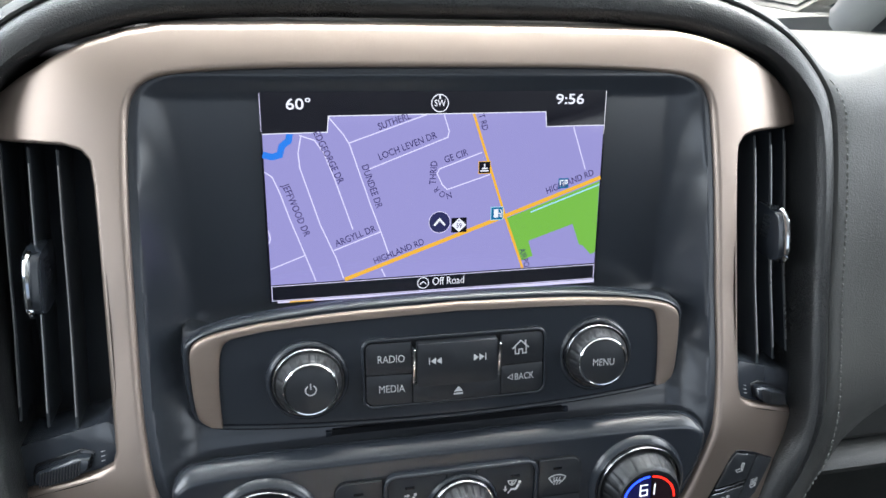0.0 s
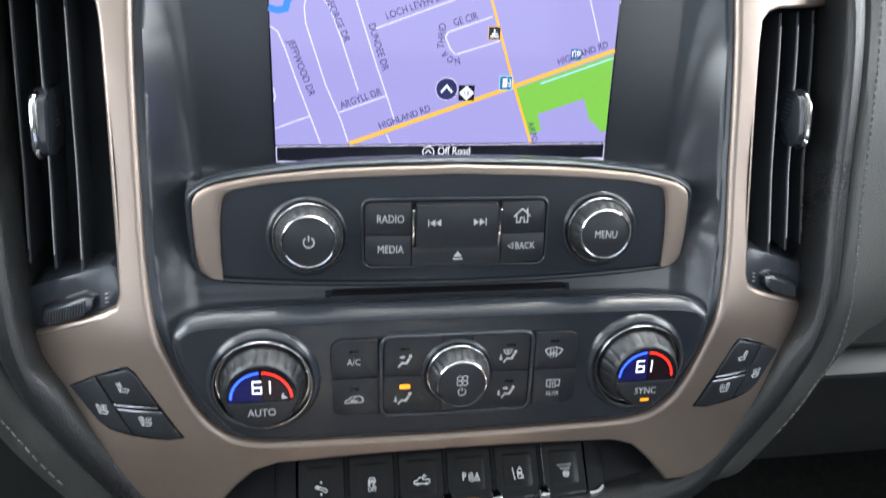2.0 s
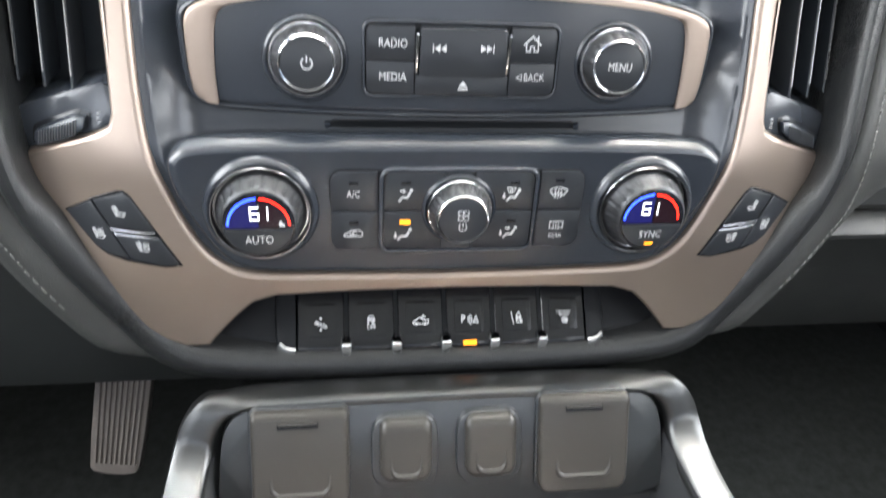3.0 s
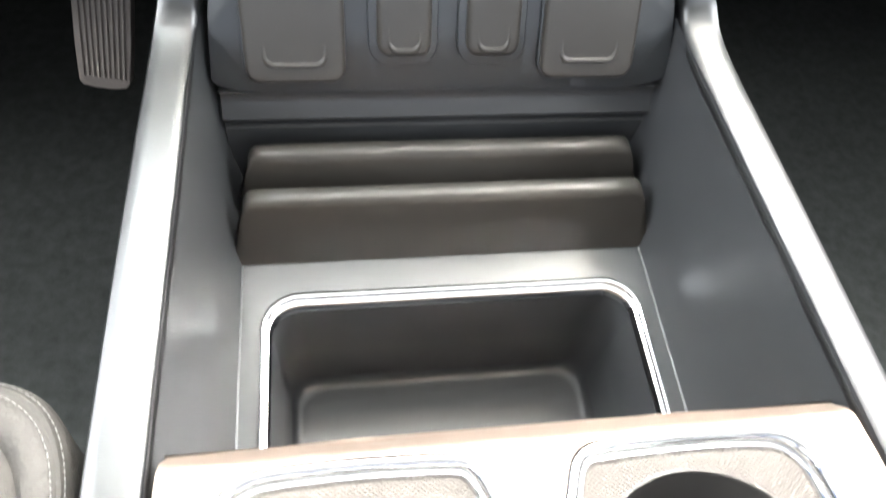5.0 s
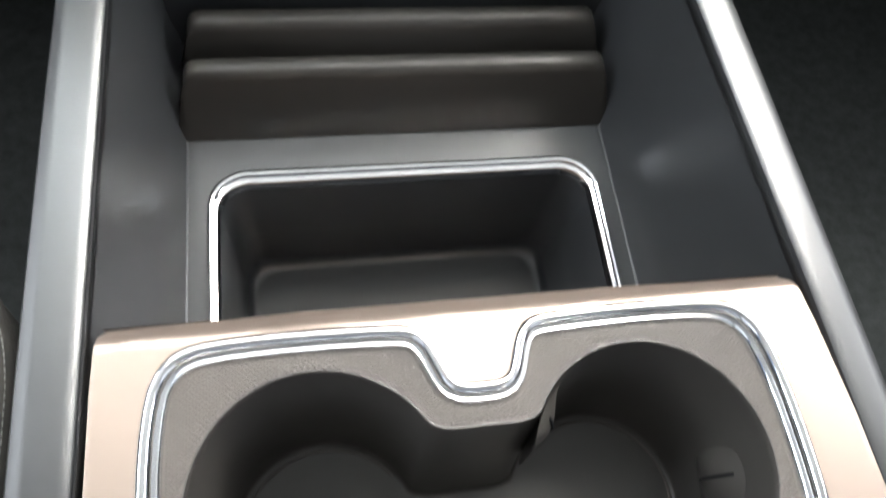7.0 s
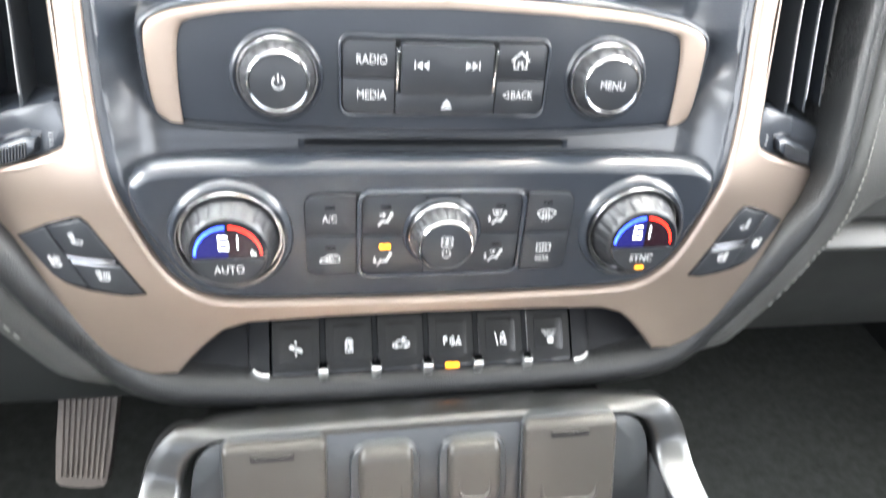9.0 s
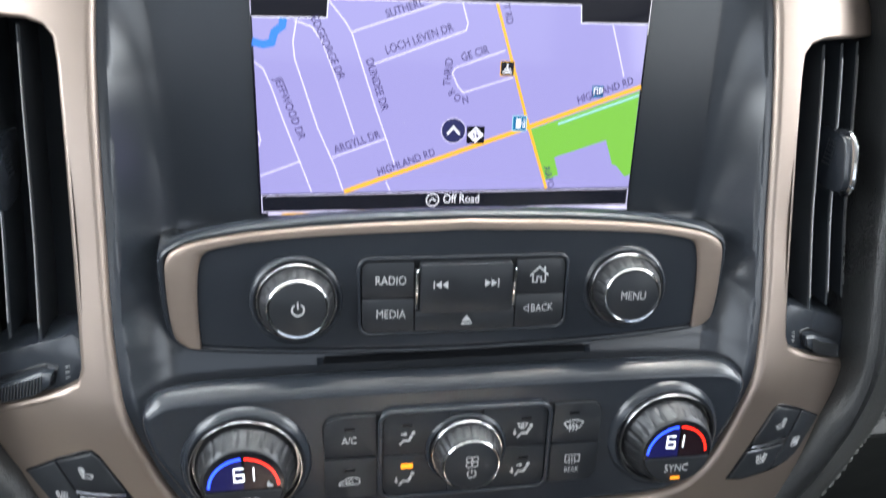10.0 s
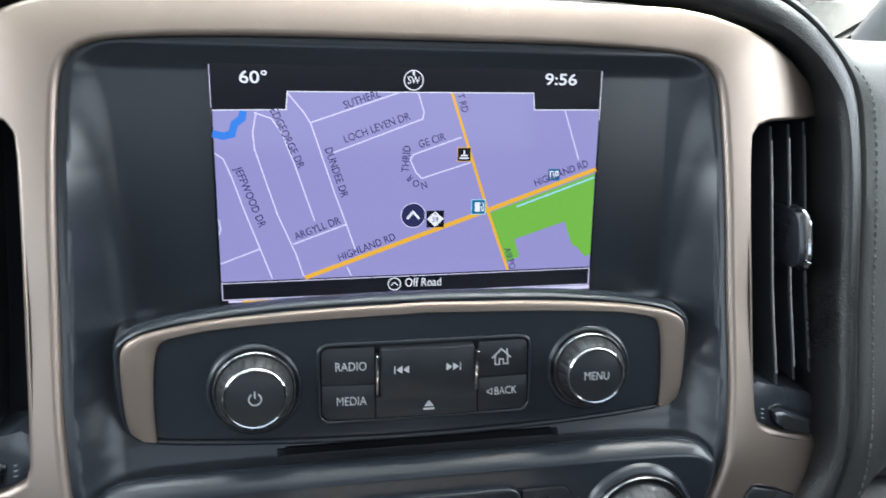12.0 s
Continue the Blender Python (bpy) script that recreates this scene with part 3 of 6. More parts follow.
# stitches along the pad
bm = bmesh.new()
run, last = 0.0, None
line = []
for i, (x, z) in enumerate(RIDGE + RIDGE[:1]):
    o = outward(RIDGE, i % len(RIDGE))
    w = step(0.15, 0.75, o.y)
    d = (0.0212 - 0.0058 * w + 0.006 * step(0.0, 0.4, -o.y))
    line.append(Vector((x + o.x * d, spine(z) + 0.0094 + 0.0026 * w - 0.0006 * step(0.0, 0.4, -o.y), z + o.y * d)))
for a, b in zip(line, line[1:]):
    n = max(1, round((b - a).length / 0.0042)) if -0.205 < min(a.z, b.z) and max(a.z, b.z) < 0.058 else 0
    for k in range(n):
        p, q = a.lerp(b, (k + 0.12) / n), a.lerp(b, (k + 0.80) / n)
        d = (q - p).normalized()
        s = d.cross(Vector((0, -1, 0))).normalized() * 0.00042
        up = Vector((0, -0.0007, 0))
        vs = [bm.verts.new(v) for v in (p - s, p + s, q + s, q - s, p.lerp(q, 0.25) + up, p.lerp(q, 0.75) + up)]
        for f in ((0, 1, 4), (1, 2, 5, 4), (2, 3, 5), (3, 0, 4, 5)):
            bm.faces.new([vs[j] for j in f])
bmesh.ops.recalc_face_normals(bm, faces=bm.faces[:])
tagged(part("stitching", bm, THREAD, dash, "pale grey thread stitching"), kind="stuff")

# dash top that runs to the windshield, and the fascia on both sides
xs = [-0.80 + 0.05 * i for i in range(33)]


def dash_top(x, y):
    return 0.066 - 0.050 * step(0.0, 0.75, y) + 0.012 * (1 - step(0.14, 0.26, abs(x))) * (1 - step(0.1, 0.4, y)) - 0.02 * step(0.6, 0.8, abs(x)) - 0.006 * step(0.20, 0.24, abs(x)) - 0.05 * step(0.20, 0.24, abs(x)) * (1 - step(0.10, 0.19, y))


rows = [[(x, y + (0.0 if abs(x) < 0.2 else 0.02 * step(0.2, 0.5, abs(x))), dash_top(x, y)) for x in xs] for y in (0.045, 0.07, 0.1, 0.15, 0.2, 0.3, 0.4, 0.5, 0.6, 0.68)]
part("top_pad", facing(sheet(rows), (0, 0, 3)), DASHTOP, dash, "charcoal grained dash top")
for s in (-1, 1):
    us = [0.215, 0.24, 0.27, 0.31, 0.36, 0.45, 0.6, 0.79]
    rows = []
    for z, y in ((0.0370, 0.50), (0.0440, 0.38), (0.0515, 0.28), (0.0580, 0.20), (0.0605, 0.155), (0.0598, 0.110), (0.055, 0.076), (0.046, 0.052), (0.033, 0.034), (0.0, 0.014), (-0.05, 0.004), (-0.1, -0.008), (-0.145, -0.016), (-0.172, -0.020), (-0.178, -0.016), (-0.180, 0.0)):
        rows.append([(s * u, y + 0.10 * step(0.45, 0.9, u) + 0.006 * (u < 0.22), z - 0.02 * step(0.3, 0.8, u)) for u in us])
    part("side_fascia", facing(sheet(rows), (s * 0.4, -2, 0.2)), FASCIA, dash, "charcoal grained leather fascia")
    rows = []
    glove = ((-0.176, 0.02), (-0.1795, -0.020), (-0.1815, -0.031), (-0.1850, -0.0345), (-0.1890, -0.0335), (-0.1925, -0.028), (-0.196, -0.018), (-0.205, -0.010), (-0.26, 0.012), (-0.34, 0.05), (-0.40, 0.12), (-0.42, 0.3))
    knee = ((-0.176, 0.03), (-0.178, 0.016), (-0.182, 0.010), (-0.19, 0.008), (-0.25, 0.005), (-0.318, 0.0), (-0.325, 0.002), (-0.328, 0.010), (-0.330, 0.05), (-0.335, 0.3))
    for z, y in glove if s > 0 else knee:
        rows.append([(s * u, y + 0.08 * step(0.45, 0.9, u), z) for u in [0.21 if s > 0 else 0.11, 0.235, 0.27, 0.31, 0.36, 0.45, 0.6, 0.79]])
    part("glove_box" if s > 0 else "knee_panel", facing(sheet(rows), (s * 0.4, -2, 0.2)), FASCIA if s > 0 else KNEE, dash)
rows = [[(x, y, z) for x in (-0.12, -0.06, 0, 0.06, 0.12)] for y, z in ((-0.062, -0.240), (-0.045, -0.262), (0.0, -0.275), (0.1, -0.28), (0.5, -0.28))]
part("lower_cover", facing(sheet(rows), (0, -0.5, -2)), PLASTIC, dash)

TRIM_OUT = mirrored(mm("0,81 65,81 127,80 143,77.5 160,72.5 175,66 190,57 202,48 211,40 217,33"
                       " 214,30.1 195,30.2 171,30.5 164.5,28.8 161,25 160,15 159.5,-16 158.6,-79 158.3,-98 160,-103.5 166,-106.6 190,-115.5 210,-125 211,-135 204,-148 197,-157"
                       " 185,-174 170,-192 158,-206 148,-214 138,-219 126,-219 118,-209 111,-201 102,-192.5 90,-188.5 50,-187 0,-186.5"))
TRIM_IN = mirrored(mm("0,63 62,63 100,62 122,60.5 133,58.5 139.5,54.5 143,48 144.5,38 146,10 146.5,-40 146,-80 143.5,-108 142,-117 137,-131 131,-146 124,-159 117,-167 108,-173 95,-175.5 50,-176.5 0,-177"))
TRIM_IN = round_off(TRIM_IN, 1)
part("center_trim", eased_plate((TRIM_OUT, 0.0022), [(TRIM_IN, 0.0034)], on(skin), 0.016, 0.006), CHAMPAGNE, dash, "champagne satin-metal trim frame", face=skin)

# ---------------------------------------------------------------- dark centre panel: screen well and control body
EDGE_Z = [-0.178, -0.1755, -0.173, -0.167, -0.159, -0.146, -0.131, -0.117, -0.108, -0.08, -0.04, 0.01, 0.038, 0.066]
EDGE_X = [0.100, 0.104, 0.108, 0.117, 0.124, 0.131, 0.137, 0.142, 0.1435, 0.146, 0.1465, 0.146, 0.1445, 0.143]
FLOOR_Z = [-0.19, -0.13, -0.112, -0.10, -0.088, -0.076, -0.064, -0.055, 0.07]
FLOOR_Y = [-0.070, -0.056, -0.0442, -0.0425, -0.0360, -0.0255, -0.0135, -0.0065, 0.011]


def well(x, z):
    """The dark skin behind the controls: the screen's floor, then a channel beside the control body."""
    edge = float(np.interp(z, EDGE_Z, EDGE_X))
    y = sum(float(np.interp(z + d, FLOOR_Z, FLOOR_Y)) for d in (-0.014, -0.007, 0, 0.007, 0.014)) / 5
    y += (z * LEAN + 0.0012 - y) * step(-0.075, -0.050, z)
    shelf = radio_face(0.126, z) + 0.013
    y += (min(y, shelf) - y) * step(-0.060, -0.092, z)
    rim = skin(x, z) + 0.0035
    t = min(1.0, max(0.0, (abs(x) - edge + 0.0240) / 0.0200))
    t = min(1.0, math.hypot(t, min(1.0, max(0.0, (z - 0.0480) / 0.0120))))
    return y + (rim - y) * (0.35 * t * t * (3 - 2 * t) + 0.65 * t ** 2.6)


xs = [-0.152 + 0.001 * i for i in range(305)]
zs = [0.068 - 0.0015 * i for i in range(168)]
part("screen_well", facing(sheet([[(x, well(x, z), z) for x in xs] for z in zs]), (0, -1, 0)), PLASTIC, dash, "charcoal soft plastic screen well")

POD_OUT = round_off(mirrored(mm("0,-38.6 55,-40.6 85,-44.4 105,-48 116,-51.2 122,-54.5 124.5,-59 124.6,-66 123.8,-86 122,-92.5 117,-95.2 105,-96 60,-96.2 0,-96.2")), 2)
CLIMATE_OUT = round_off(mirrored(mm("0,-105.6 60,-105.7 98,-106.0 120,-106.8 130,-109 135.2,-114 136,-121 133,-134 127,-146 120,-159 113.5,-167 106,-172.4 95,-174.8 50,-176 0,-176.4")), 3)


def swell(outline, face, rings):
    """A moulded body round an outline of a face: rings of (outward, backward, outward along its top)."""
    rows = []
    for out, back, top in rings:
        row = []
        for i, (x, z) in enumerate(outline):
            o = outward(outline, i)
            d = out + (top - out) * step(0.25, 0.85, o.y)
            row.append((x + o.x * d, face(x, z) + back, z + o.y * d))
        rows.append(row)
    return sheet(rows, closed_v=True)


bm = swell(CLIMATE_OUT, climate_face, [(v * MM, b * MM, t * MM) for v, b, t in ((-5.5, 0, -5.8), (-4.4, 0.05, -4.9), (-3.1, 0.35, -4.0), (-1.9, 1.0, -3.1), (-0.9, 2.1, -2.3), (-0.25, 3.6, -1.5), (0, 5.4, -0.8), (0.05, 7.2, -0.25), (0.1, 9, 0.0), (0.1, 11, -0.3), (0.15, 13, -1.3),
                                                                          (0.2, 15.5, -3.0), (0.3, 18.5, -5.2), (0.4, 22, -7.4), (0.5, 27, -9.0))])
bm.verts.ensure_lookup_table()
bm.faces.new(bm.verts[:len(CLIMATE_OUT)])
bmesh.ops.recalc_face_normals(bm, faces=bm.faces[:])
part("climate_body", facing(bm, (0, -1, 0.3)), PLASTIC, dash, "charcoal soft plastic lower body with a rounded ledge", sharp=70)
bm = swell(POD_OUT, radio_face, [(v * MM, b * MM, t * MM) for v, b, t in ((-0.3, 5, -0.3), (0.2, 2.4, 0.1), (0.6, 1.7, 0.35), (1.2, 1.3, 0.6), (2.0, 1.5, 0.95), (2.8, 2.2, 1.4), (3.5, 3.2, 1.8), (4.0, 4.6, 2.15), (4.3, 6.2, 2.35), (4.6, 8.0, 2.2),
                                                                    (4.9, 11, 0.2), (5.2, 15, -3.0), (5.5, 20, -8.0), (6.0, 27, -15.0), (6.4, 36, -24.0))])
part("radio_body", facing(bm, (0, -1, 0.3)), PLASTIC, dash, "charcoal soft plastic shoulder round the radio", sharp=70)
# closed plate; the dark of the slot's opening is in its colour
part("disc_slot", plate(rounded(0, -0.107, 0.122, 0.0042, 0.0012), [], lambda u, v, h: (u, -0.0446 + h, v), 0.006, 0.0003, 0.012), DEEP, dash, "thin black disc slot")
for s in (-1, 1):
    part("slot_end", block((s * 0.0625 - 0.0014, -0.0450, -0.1088), (s * 0.0625 + 0.0014, -0.040, -0.1055), 0.0004), PLASTIC, dash)

# ---------------------------------------------------------------- the display
display = thing("display_screen", (0, 0, -0.0525), "lit navigation display with a lavender street map", "display")
SCREEN = pose(0, -0.0004, 0, 82, 0, 0)


def screen_at(u, v, turn=0.0):
    return SCREEN @ pose(u * MM, v * MM, 0, 0, 0, turn)


def drawn(name, lines, width, material, out, label=""):
    for t in lines:
        part(name, strokes([mm(t)], width * MM, SCREEN, out * MM), material, display, label)


def area_on_screen(name, outline, material, out, label=""):
    part(name, patch(mm(outline), SCREEN, out * MM), material, display, label)


part("screen_glass", plate(rounded(0, 0, 0.1752, 0.1045, 0.001), [], lambda u, v, h: SCREEN @ Vector((u, v, -h)), 0.004, 0.0003, 0), SCREEN_DARK, display, "glossy black display glass")
area_on_screen("map_ground", "-86.6,32.8 -56.2,33.2 -55.6,41 54.6,41.6 55.2,34.4 86.6,34.4 86.6,-40.6 -86.6,-42.3", SCREEN_MAP, 0.15, "lavender map ground")
area_on_screen("map_park", "35.3,-13 86.4,5 86.6,-34.4 83.9,-35.4 79,-30.2 76.9,-29.6 72.5,-17.9 47.9,-26 50.6,-34.6 43.4,-36.9", SCREEN_GREEN, 0.25, "green map area")
drawn("map_water", ["-86.1,22.9 -82.7,22 -79.1,22.9 -77.8,27.2 -74.6,29.6 -74.1,32"], 3.2, SCREEN_BLUE, 0.25, "blue map water")
drawn("map_street", ["-86.5,14.8 -83.1,12.3 -79.9,4.2 -75.6,-9.5 -67.9,-31.4 -64.5,-41.3", "-68.7,32 -70.4,23.6 -69.9,16.4 -61.2,-12.3 -53.7,-30.5 -50.6,-40.7",
                     "-69.4,32 -62.4,29.6 -58.3,23.6 -53.3,10.1 -45.2,-15.2", "-55.3,40.4 -48.5,32.1 -45.7,27.3 -36.2,-2.6 -30.8,-18.1 -27.3,-28.7",
                     "-45.7,28 -7.5,41.1", "-36.1,15 3.3,29.8 4,32.8 1.4,40.9", "21.1,21.8 -0.8,14 -2.1,11.7 0.6,5.9 3.2,3.3 25.4,10.3", "-54.8,-25.8 -31.3,-17.3",
                     "-86.3,-33.9 -69,-27.5", "70,33.8 77.8,11.7", "-31,-37.1 -29.2,-41.2", "-86.4,-14.2 -85.6,-18.1 -86.4,-20.6"], 0.62, SCREEN_ROAD, 0.3, "pale map streets")
drawn("map_main_road", ["-49.4,-41.3 32.8,-12.4 86.2,6.8"], 2.1, SCREEN_GOLD, 0.35, "gold map road")
drawn("map_cross_road", ["16.6,41 34.8,-13 45,-40.6"], 1.35, SCREEN_GOLD, 0.36, "gold map road")
drawn("map_path", ["48.6,-10.3 86.1,3.1"], 0.8, SCREEN_CYAN, 0.4)
drawn("header_line", ["-86.6,32.9 -56.1,33.4 -55.4,41 54.4,41.8 55.1,34.3 86.4,34.6"], 0.45, SCREEN_WHITE, 0.4)
part("footer_bar", patch(mm("-86.4,-43 86.4,-41.4 86.4,-49.4 -86.4,-50.6"), SCREEN, 0.0003), SCREEN_DARK, display, "black display footer")
drawn("footer_frame", ["-86.4,-43 86.4,-41.4 86.4,-49.4 -86.4,-50.6 -86.4,-43"], 0.4, SCREEN_ROAD, 0.4)
drawn("edge_glow", ["-87,51.8 -87,34.2"], 0.28, SCREEN_ROAD, 0.4)
drawn("edge_glow", ["86.9,52 86.9,30"], 0.3, SCREEN_WHITE, 0.4)
part("footer_map_strip", patch(mm("-84,-51 87,-49.9 87,-51.7 -84,-52"), SCREEN, 0.0003), SCREEN_ROAD, display)
part("footer_map_strip", patch(mm("-78,-51.2 -66,-51.1 -66,-51.9 -78,-52"), SCREEN, 0.00035), SCREEN_GOLD, display)


def screen_text(text, u, v, turn, size, material=None, wide=0.82, bold=0.006):
    part("map_label", letters(text, size * MM, screen_at(u, v, turn), 0.00045, wide, bold), material or SCREEN_INK, display)


for text, u, v, turn, size in (("JEFFWOOD DR", -72.6, -4.5, -70, 4.9), ("EDGEORGE DR", -56.0, 21.2, -66, 4.9), ("DUNDEE DR", -35.2, 6.2, -72, 4.9),
                               ("ARGYLL DR", -44.0, -18.9, 20, 4.9), ("HIGHLAND RD", -21.9, -28.1, 20, 4.9), ("LOCH LEVEN DR", -17.1, 25.8, 20, 4.9),
                               ("SUTHERL", -23.6, 38.0, 19, 4.9), ("GE CIR", 7.6, 20.2, 18, 4.9), ("THRID", -3.9, 12.2, 86, 4.9), ("HIGHLAND RD", 69.6, 5.1, 20, 4.9),
                               ("T RD", 21.4, 37.0, -72, 4.6), ("AIRPO", 45.9, -35.4, -72, 4.6), ("N", 4.1, 0.4, 196, 4.6), ("O", 0.6, 1.2, 165, 4.6), ("R", -2.2, 3.6, 128, 4.6)):
    screen_text(text, u, v, turn, size, None, 0.84, 0.005)
screen_text("60°", -69.2, 46.5, 0, 7.2, SCREEN_WHITE, 1.22, 0.014)
screen_text("9:56", 67.2, 47.8, 0, 7.2, SCREEN_WHITE, 1.26, 0.014)
screen_text("SW", -0.8, 46.5, 0, 4.6, SCREEN_WHITE)
screen_text("Off Road", 4.3, -45.6, 0, 6.0, SCREEN_WHITE, 0.79, 0.002)


def ring_line(cx, cy, r):
    return " ".join("%.2f,%.2f" % p for p in arc(cx, cy, r, 0, 360, 36))


drawn("compass_ring", [ring_line(-0.8, 46.6, 4.2)], 0.5, SCREEN_WHITE, 0.4)
drawn("compass_tick", ["-0.8,50.2 -0.8,48.9"], 0.9, SCREEN_WHITE, 0.45)
drawn("footer_icon", [ring_line(-9.3, -45.9, 2.9), "-10.8,-46.5 -9.3,-45.1 -7.8,-46.5"], 0.5, SCREEN_WHITE, 0.45)
part("vehicle_marker", patch([(x * MM, y * MM) for x, y in ring(-0.7, -13.6, 5.6, 32)], SCREEN, 0.0005), SCREEN_NAVY, display, "round navy marker")
drawn("marker_arrow", ["-3.3,-15 -0.7,-12 1.9,-15"], 1.1, SCREEN_WHITE, 0.65)
drawn("marker_ring", [ring_line(-0.7, -13.6, 5.6)], 0.35, SCREEN_ROAD, 0.6)
area_on_screen("route_shield", "5.5,-19.4 13.7,-19.4 13.7,-11.6 5.5,-11.6", SCREEN_DARK, 0.5, "black and white route shield")
area_on_screen("shield_diamond", "9.6,-19.2 13.5,-15.5 9.6,-11.8 5.7,-15.5", SCREEN_WHITE, 0.58)
for text, v, size in (("59", -15.9, 3.4), ("M", -13.4, 1.6)):
    part("map_label", letters(text, size * MM, screen_at(9.6, v), 0.0007, 0.9, 0.012), SCREEN_INK, display)
area_on_screen("fuel_sign", "26.6,-13.6 33.1,-13.6 33.1,-6.8 26.6,-6.8", SCREEN_TEAL, 0.5, "blue fuel pump sign")
area_on_screen("fuel_pump", "28.2,-12.4 30.6,-12.4 30.6,-8 28.2,-8", SCREEN_WHITE, 0.58)
drawn("fuel_hose", ["30.6,-10.2 31.6,-10.2 31.6,-12 32.3,-12 32.3,-9 31.6,-8.2"], 0.4, SCREEN_WHITE, 0.58)
drawn("fuel_frame", ["26.6,-13.6 33.1,-13.6 33.1,-6.8 26.6,-6.8 26.6,-13.6"], 0.35, SCREEN_CYAN, 0.6)
area_on_screen("lodging_sign", "19.5,11 25.7,11 25.7,17.2 19.5,17.2", SCREEN_DARK, 0.5, "small black map sign")
drawn("lodging_mark", ["20.6,12.4 24.6,12.4", "21.4,13.6 24,13.6", "22.6,13.6 22.6,15.8"], 0.7, SCREEN_WHITE, 0.58)
drawn("lodging_frame", ["19.5,11 25.7,11 25.7,17.2 19.5,17.2 19.5,11"], 0.3, SCREEN_GOLD, 0.6)
area_on_screen("services_sign", "63.2,1.8 68.8,1.8 68.8,7.2 63.2,7.2", SCREEN_TEAL, 0.42, "small teal map sign")
drawn("services_mark", ["64.2,3 64.2,6 65.8,6 65.8,3", "66.8,3 66.8,6 68,6 68,4.4 66.8,4.4"], 0.6, SCREEN_WHITE, 0.44)

# ---------------------------------------------------------------- radio panel
BAND_METAL = surface("brushed_champagne_metal", (0.40, 0.32, 0.27), 0.42, 0.85, grain=0.06, grain_scale=900, blotch=0.05, blotch_scale=160, rough_var=0.04, stretch=(0.05, 1, 1))


radio = thing("radio_panel", (0, -0.047, -0.097), "charcoal radio panel with two knobs and a champagne band", "radio")
BAND_OUT = round_off(mm("0,-39.3 51,-41 87,-45 102,-47.9 114,-50.8 121,-54 124.3,-58 124.8,-66 124.4,-80 123.2,-90 121.5,-93 117.5,-95"), 2, False)
BAND_IN = round_off(mm("0,-43.3 51,-45.0 87,-48.5 98,-50.8 105,-52.5 108.6,-54.6 110.4,-58.5 111.8,-66 112.4,-80 112.2,-88 112,-92 111.8,-95.4"), 2, False)


def band_strip():
    """The satin band over the top and down both ends of the radio."""
    rows = []
    pairs = [((-p[0], p[1]), (-q[0], q[1])) for p, q in reversed(list(zip(BAND_OUT, BAND_IN))[1:])] + list(zip(BAND_OUT, BAND_IN))
    for p, q in pairs:
        row = []
        for t, back in ((0.0, 0.004), (0.0, 0.0009), (0.05, 0.0003), (0.14, 0.0), (0.38, 0.0), (0.62, 0.0), (0.86, 0.0), (0.95, 0.0003), (1.0, 0.0009), (1.0, 0.004)):
            x, z = p[0] + (q[0] - p[0]) * t, p[1] + (q[1] - p[1]) * t
            row.append((x, radio_face(x, z) - 0.0010 + back, z))
        rows.append(row)
    return facing(sheet(rows), (0, -1, 0))


def pod_face():
    """The gently bowed face of the radio, with an eased edge."""
    rows = [[(x, radio_face(x, z) + 0.006, z) for x, z in POD_OUT]]
    for inset, back in ((0.0, 0.0024), (0.0005, 0.0013), (0.0014, 0.0007), (0.0024, 0.0006)):
        ins = [(x - outward(POD_OUT, i).x * inset, z - outward(POD_OUT, i).y * inset) for i, (x, z) in enumerate(POD_OUT)]
        rows.append([(x, radio_face(x, z) + back, z) for x, z in ins])
    for t in (0.08, 0.18, 0.3, 0.42, 0.54, 0.66, 0.78, 0.9, 0.98):
        pts = [(x * (1 - t), -0.068 + (z + 0.068) * (1 - t)) for x, z in ins]
        rows.append([(x, radio_face(x, z) + 0.0006, z) for x, z in pts])
    bm = sheet(rows, closed_v=True)
    bm.verts.ensure_lookup_table()
    bm.faces.new([bm.verts[len(bm.verts) - len(POD_OUT) + i] for i in range(len(POD_OUT))])
    return facing(bm, (0, -1, 0))



part("face", pod_face(), PLASTIC, radio, sharp=60)
part("band", band_strip(), BAND_METAL, radio, "champagne satin-metal band")
part("key_frame", eased_plate((corners(-46.4, -88.7, 46.4, -54.3, (5.2,) * 4), 0.0007), [(corners(-44.9, -87.2, 44.9, -55.8, (3.8,) * 4), 0.0006)], on(radio_face, 0.0020), 0.004, 0.012), PLASTIC, radio, "thin dark raised frame")
part("key_well", plate(rounded(0.0, -0.0715, 0.0902, 0.0320, 0.004), [], on(radio_face, 0.0002), 0.003, 0.0002, 0.02), DEEP, radio)


def key(name, outline, parent, face, lift, material=KEYCAP, edge=0.0006, label=""):
    return part(name, plate(outline, [], on(face, lift), lift + 0.0015, edge, 0.02), material, parent, label)


def word(text, size, parent, face, x, z, lift, wide=0.8, name="legend"):
    part(name, letters(text, size * MM, spot(face, x * MM, z * MM, lift + 0.0003), 0.0, wide), PRINT, parent)


def mark(lines, width, parent, face, x, z, lift, scale=1.0, turn=0.0, name="symbol", material=None, areas=()):
    m = spot(face, x * MM, z * MM, lift + 0.0003, turn) @ Matrix.Diagonal((scale * MM, scale * MM, 1, 1))
    bm = strokes(lines, width, m, 0.0)
    for a in areas:
        patch(a, m, 0.0, bm)
    part(name, bm, material or PRINT, parent)


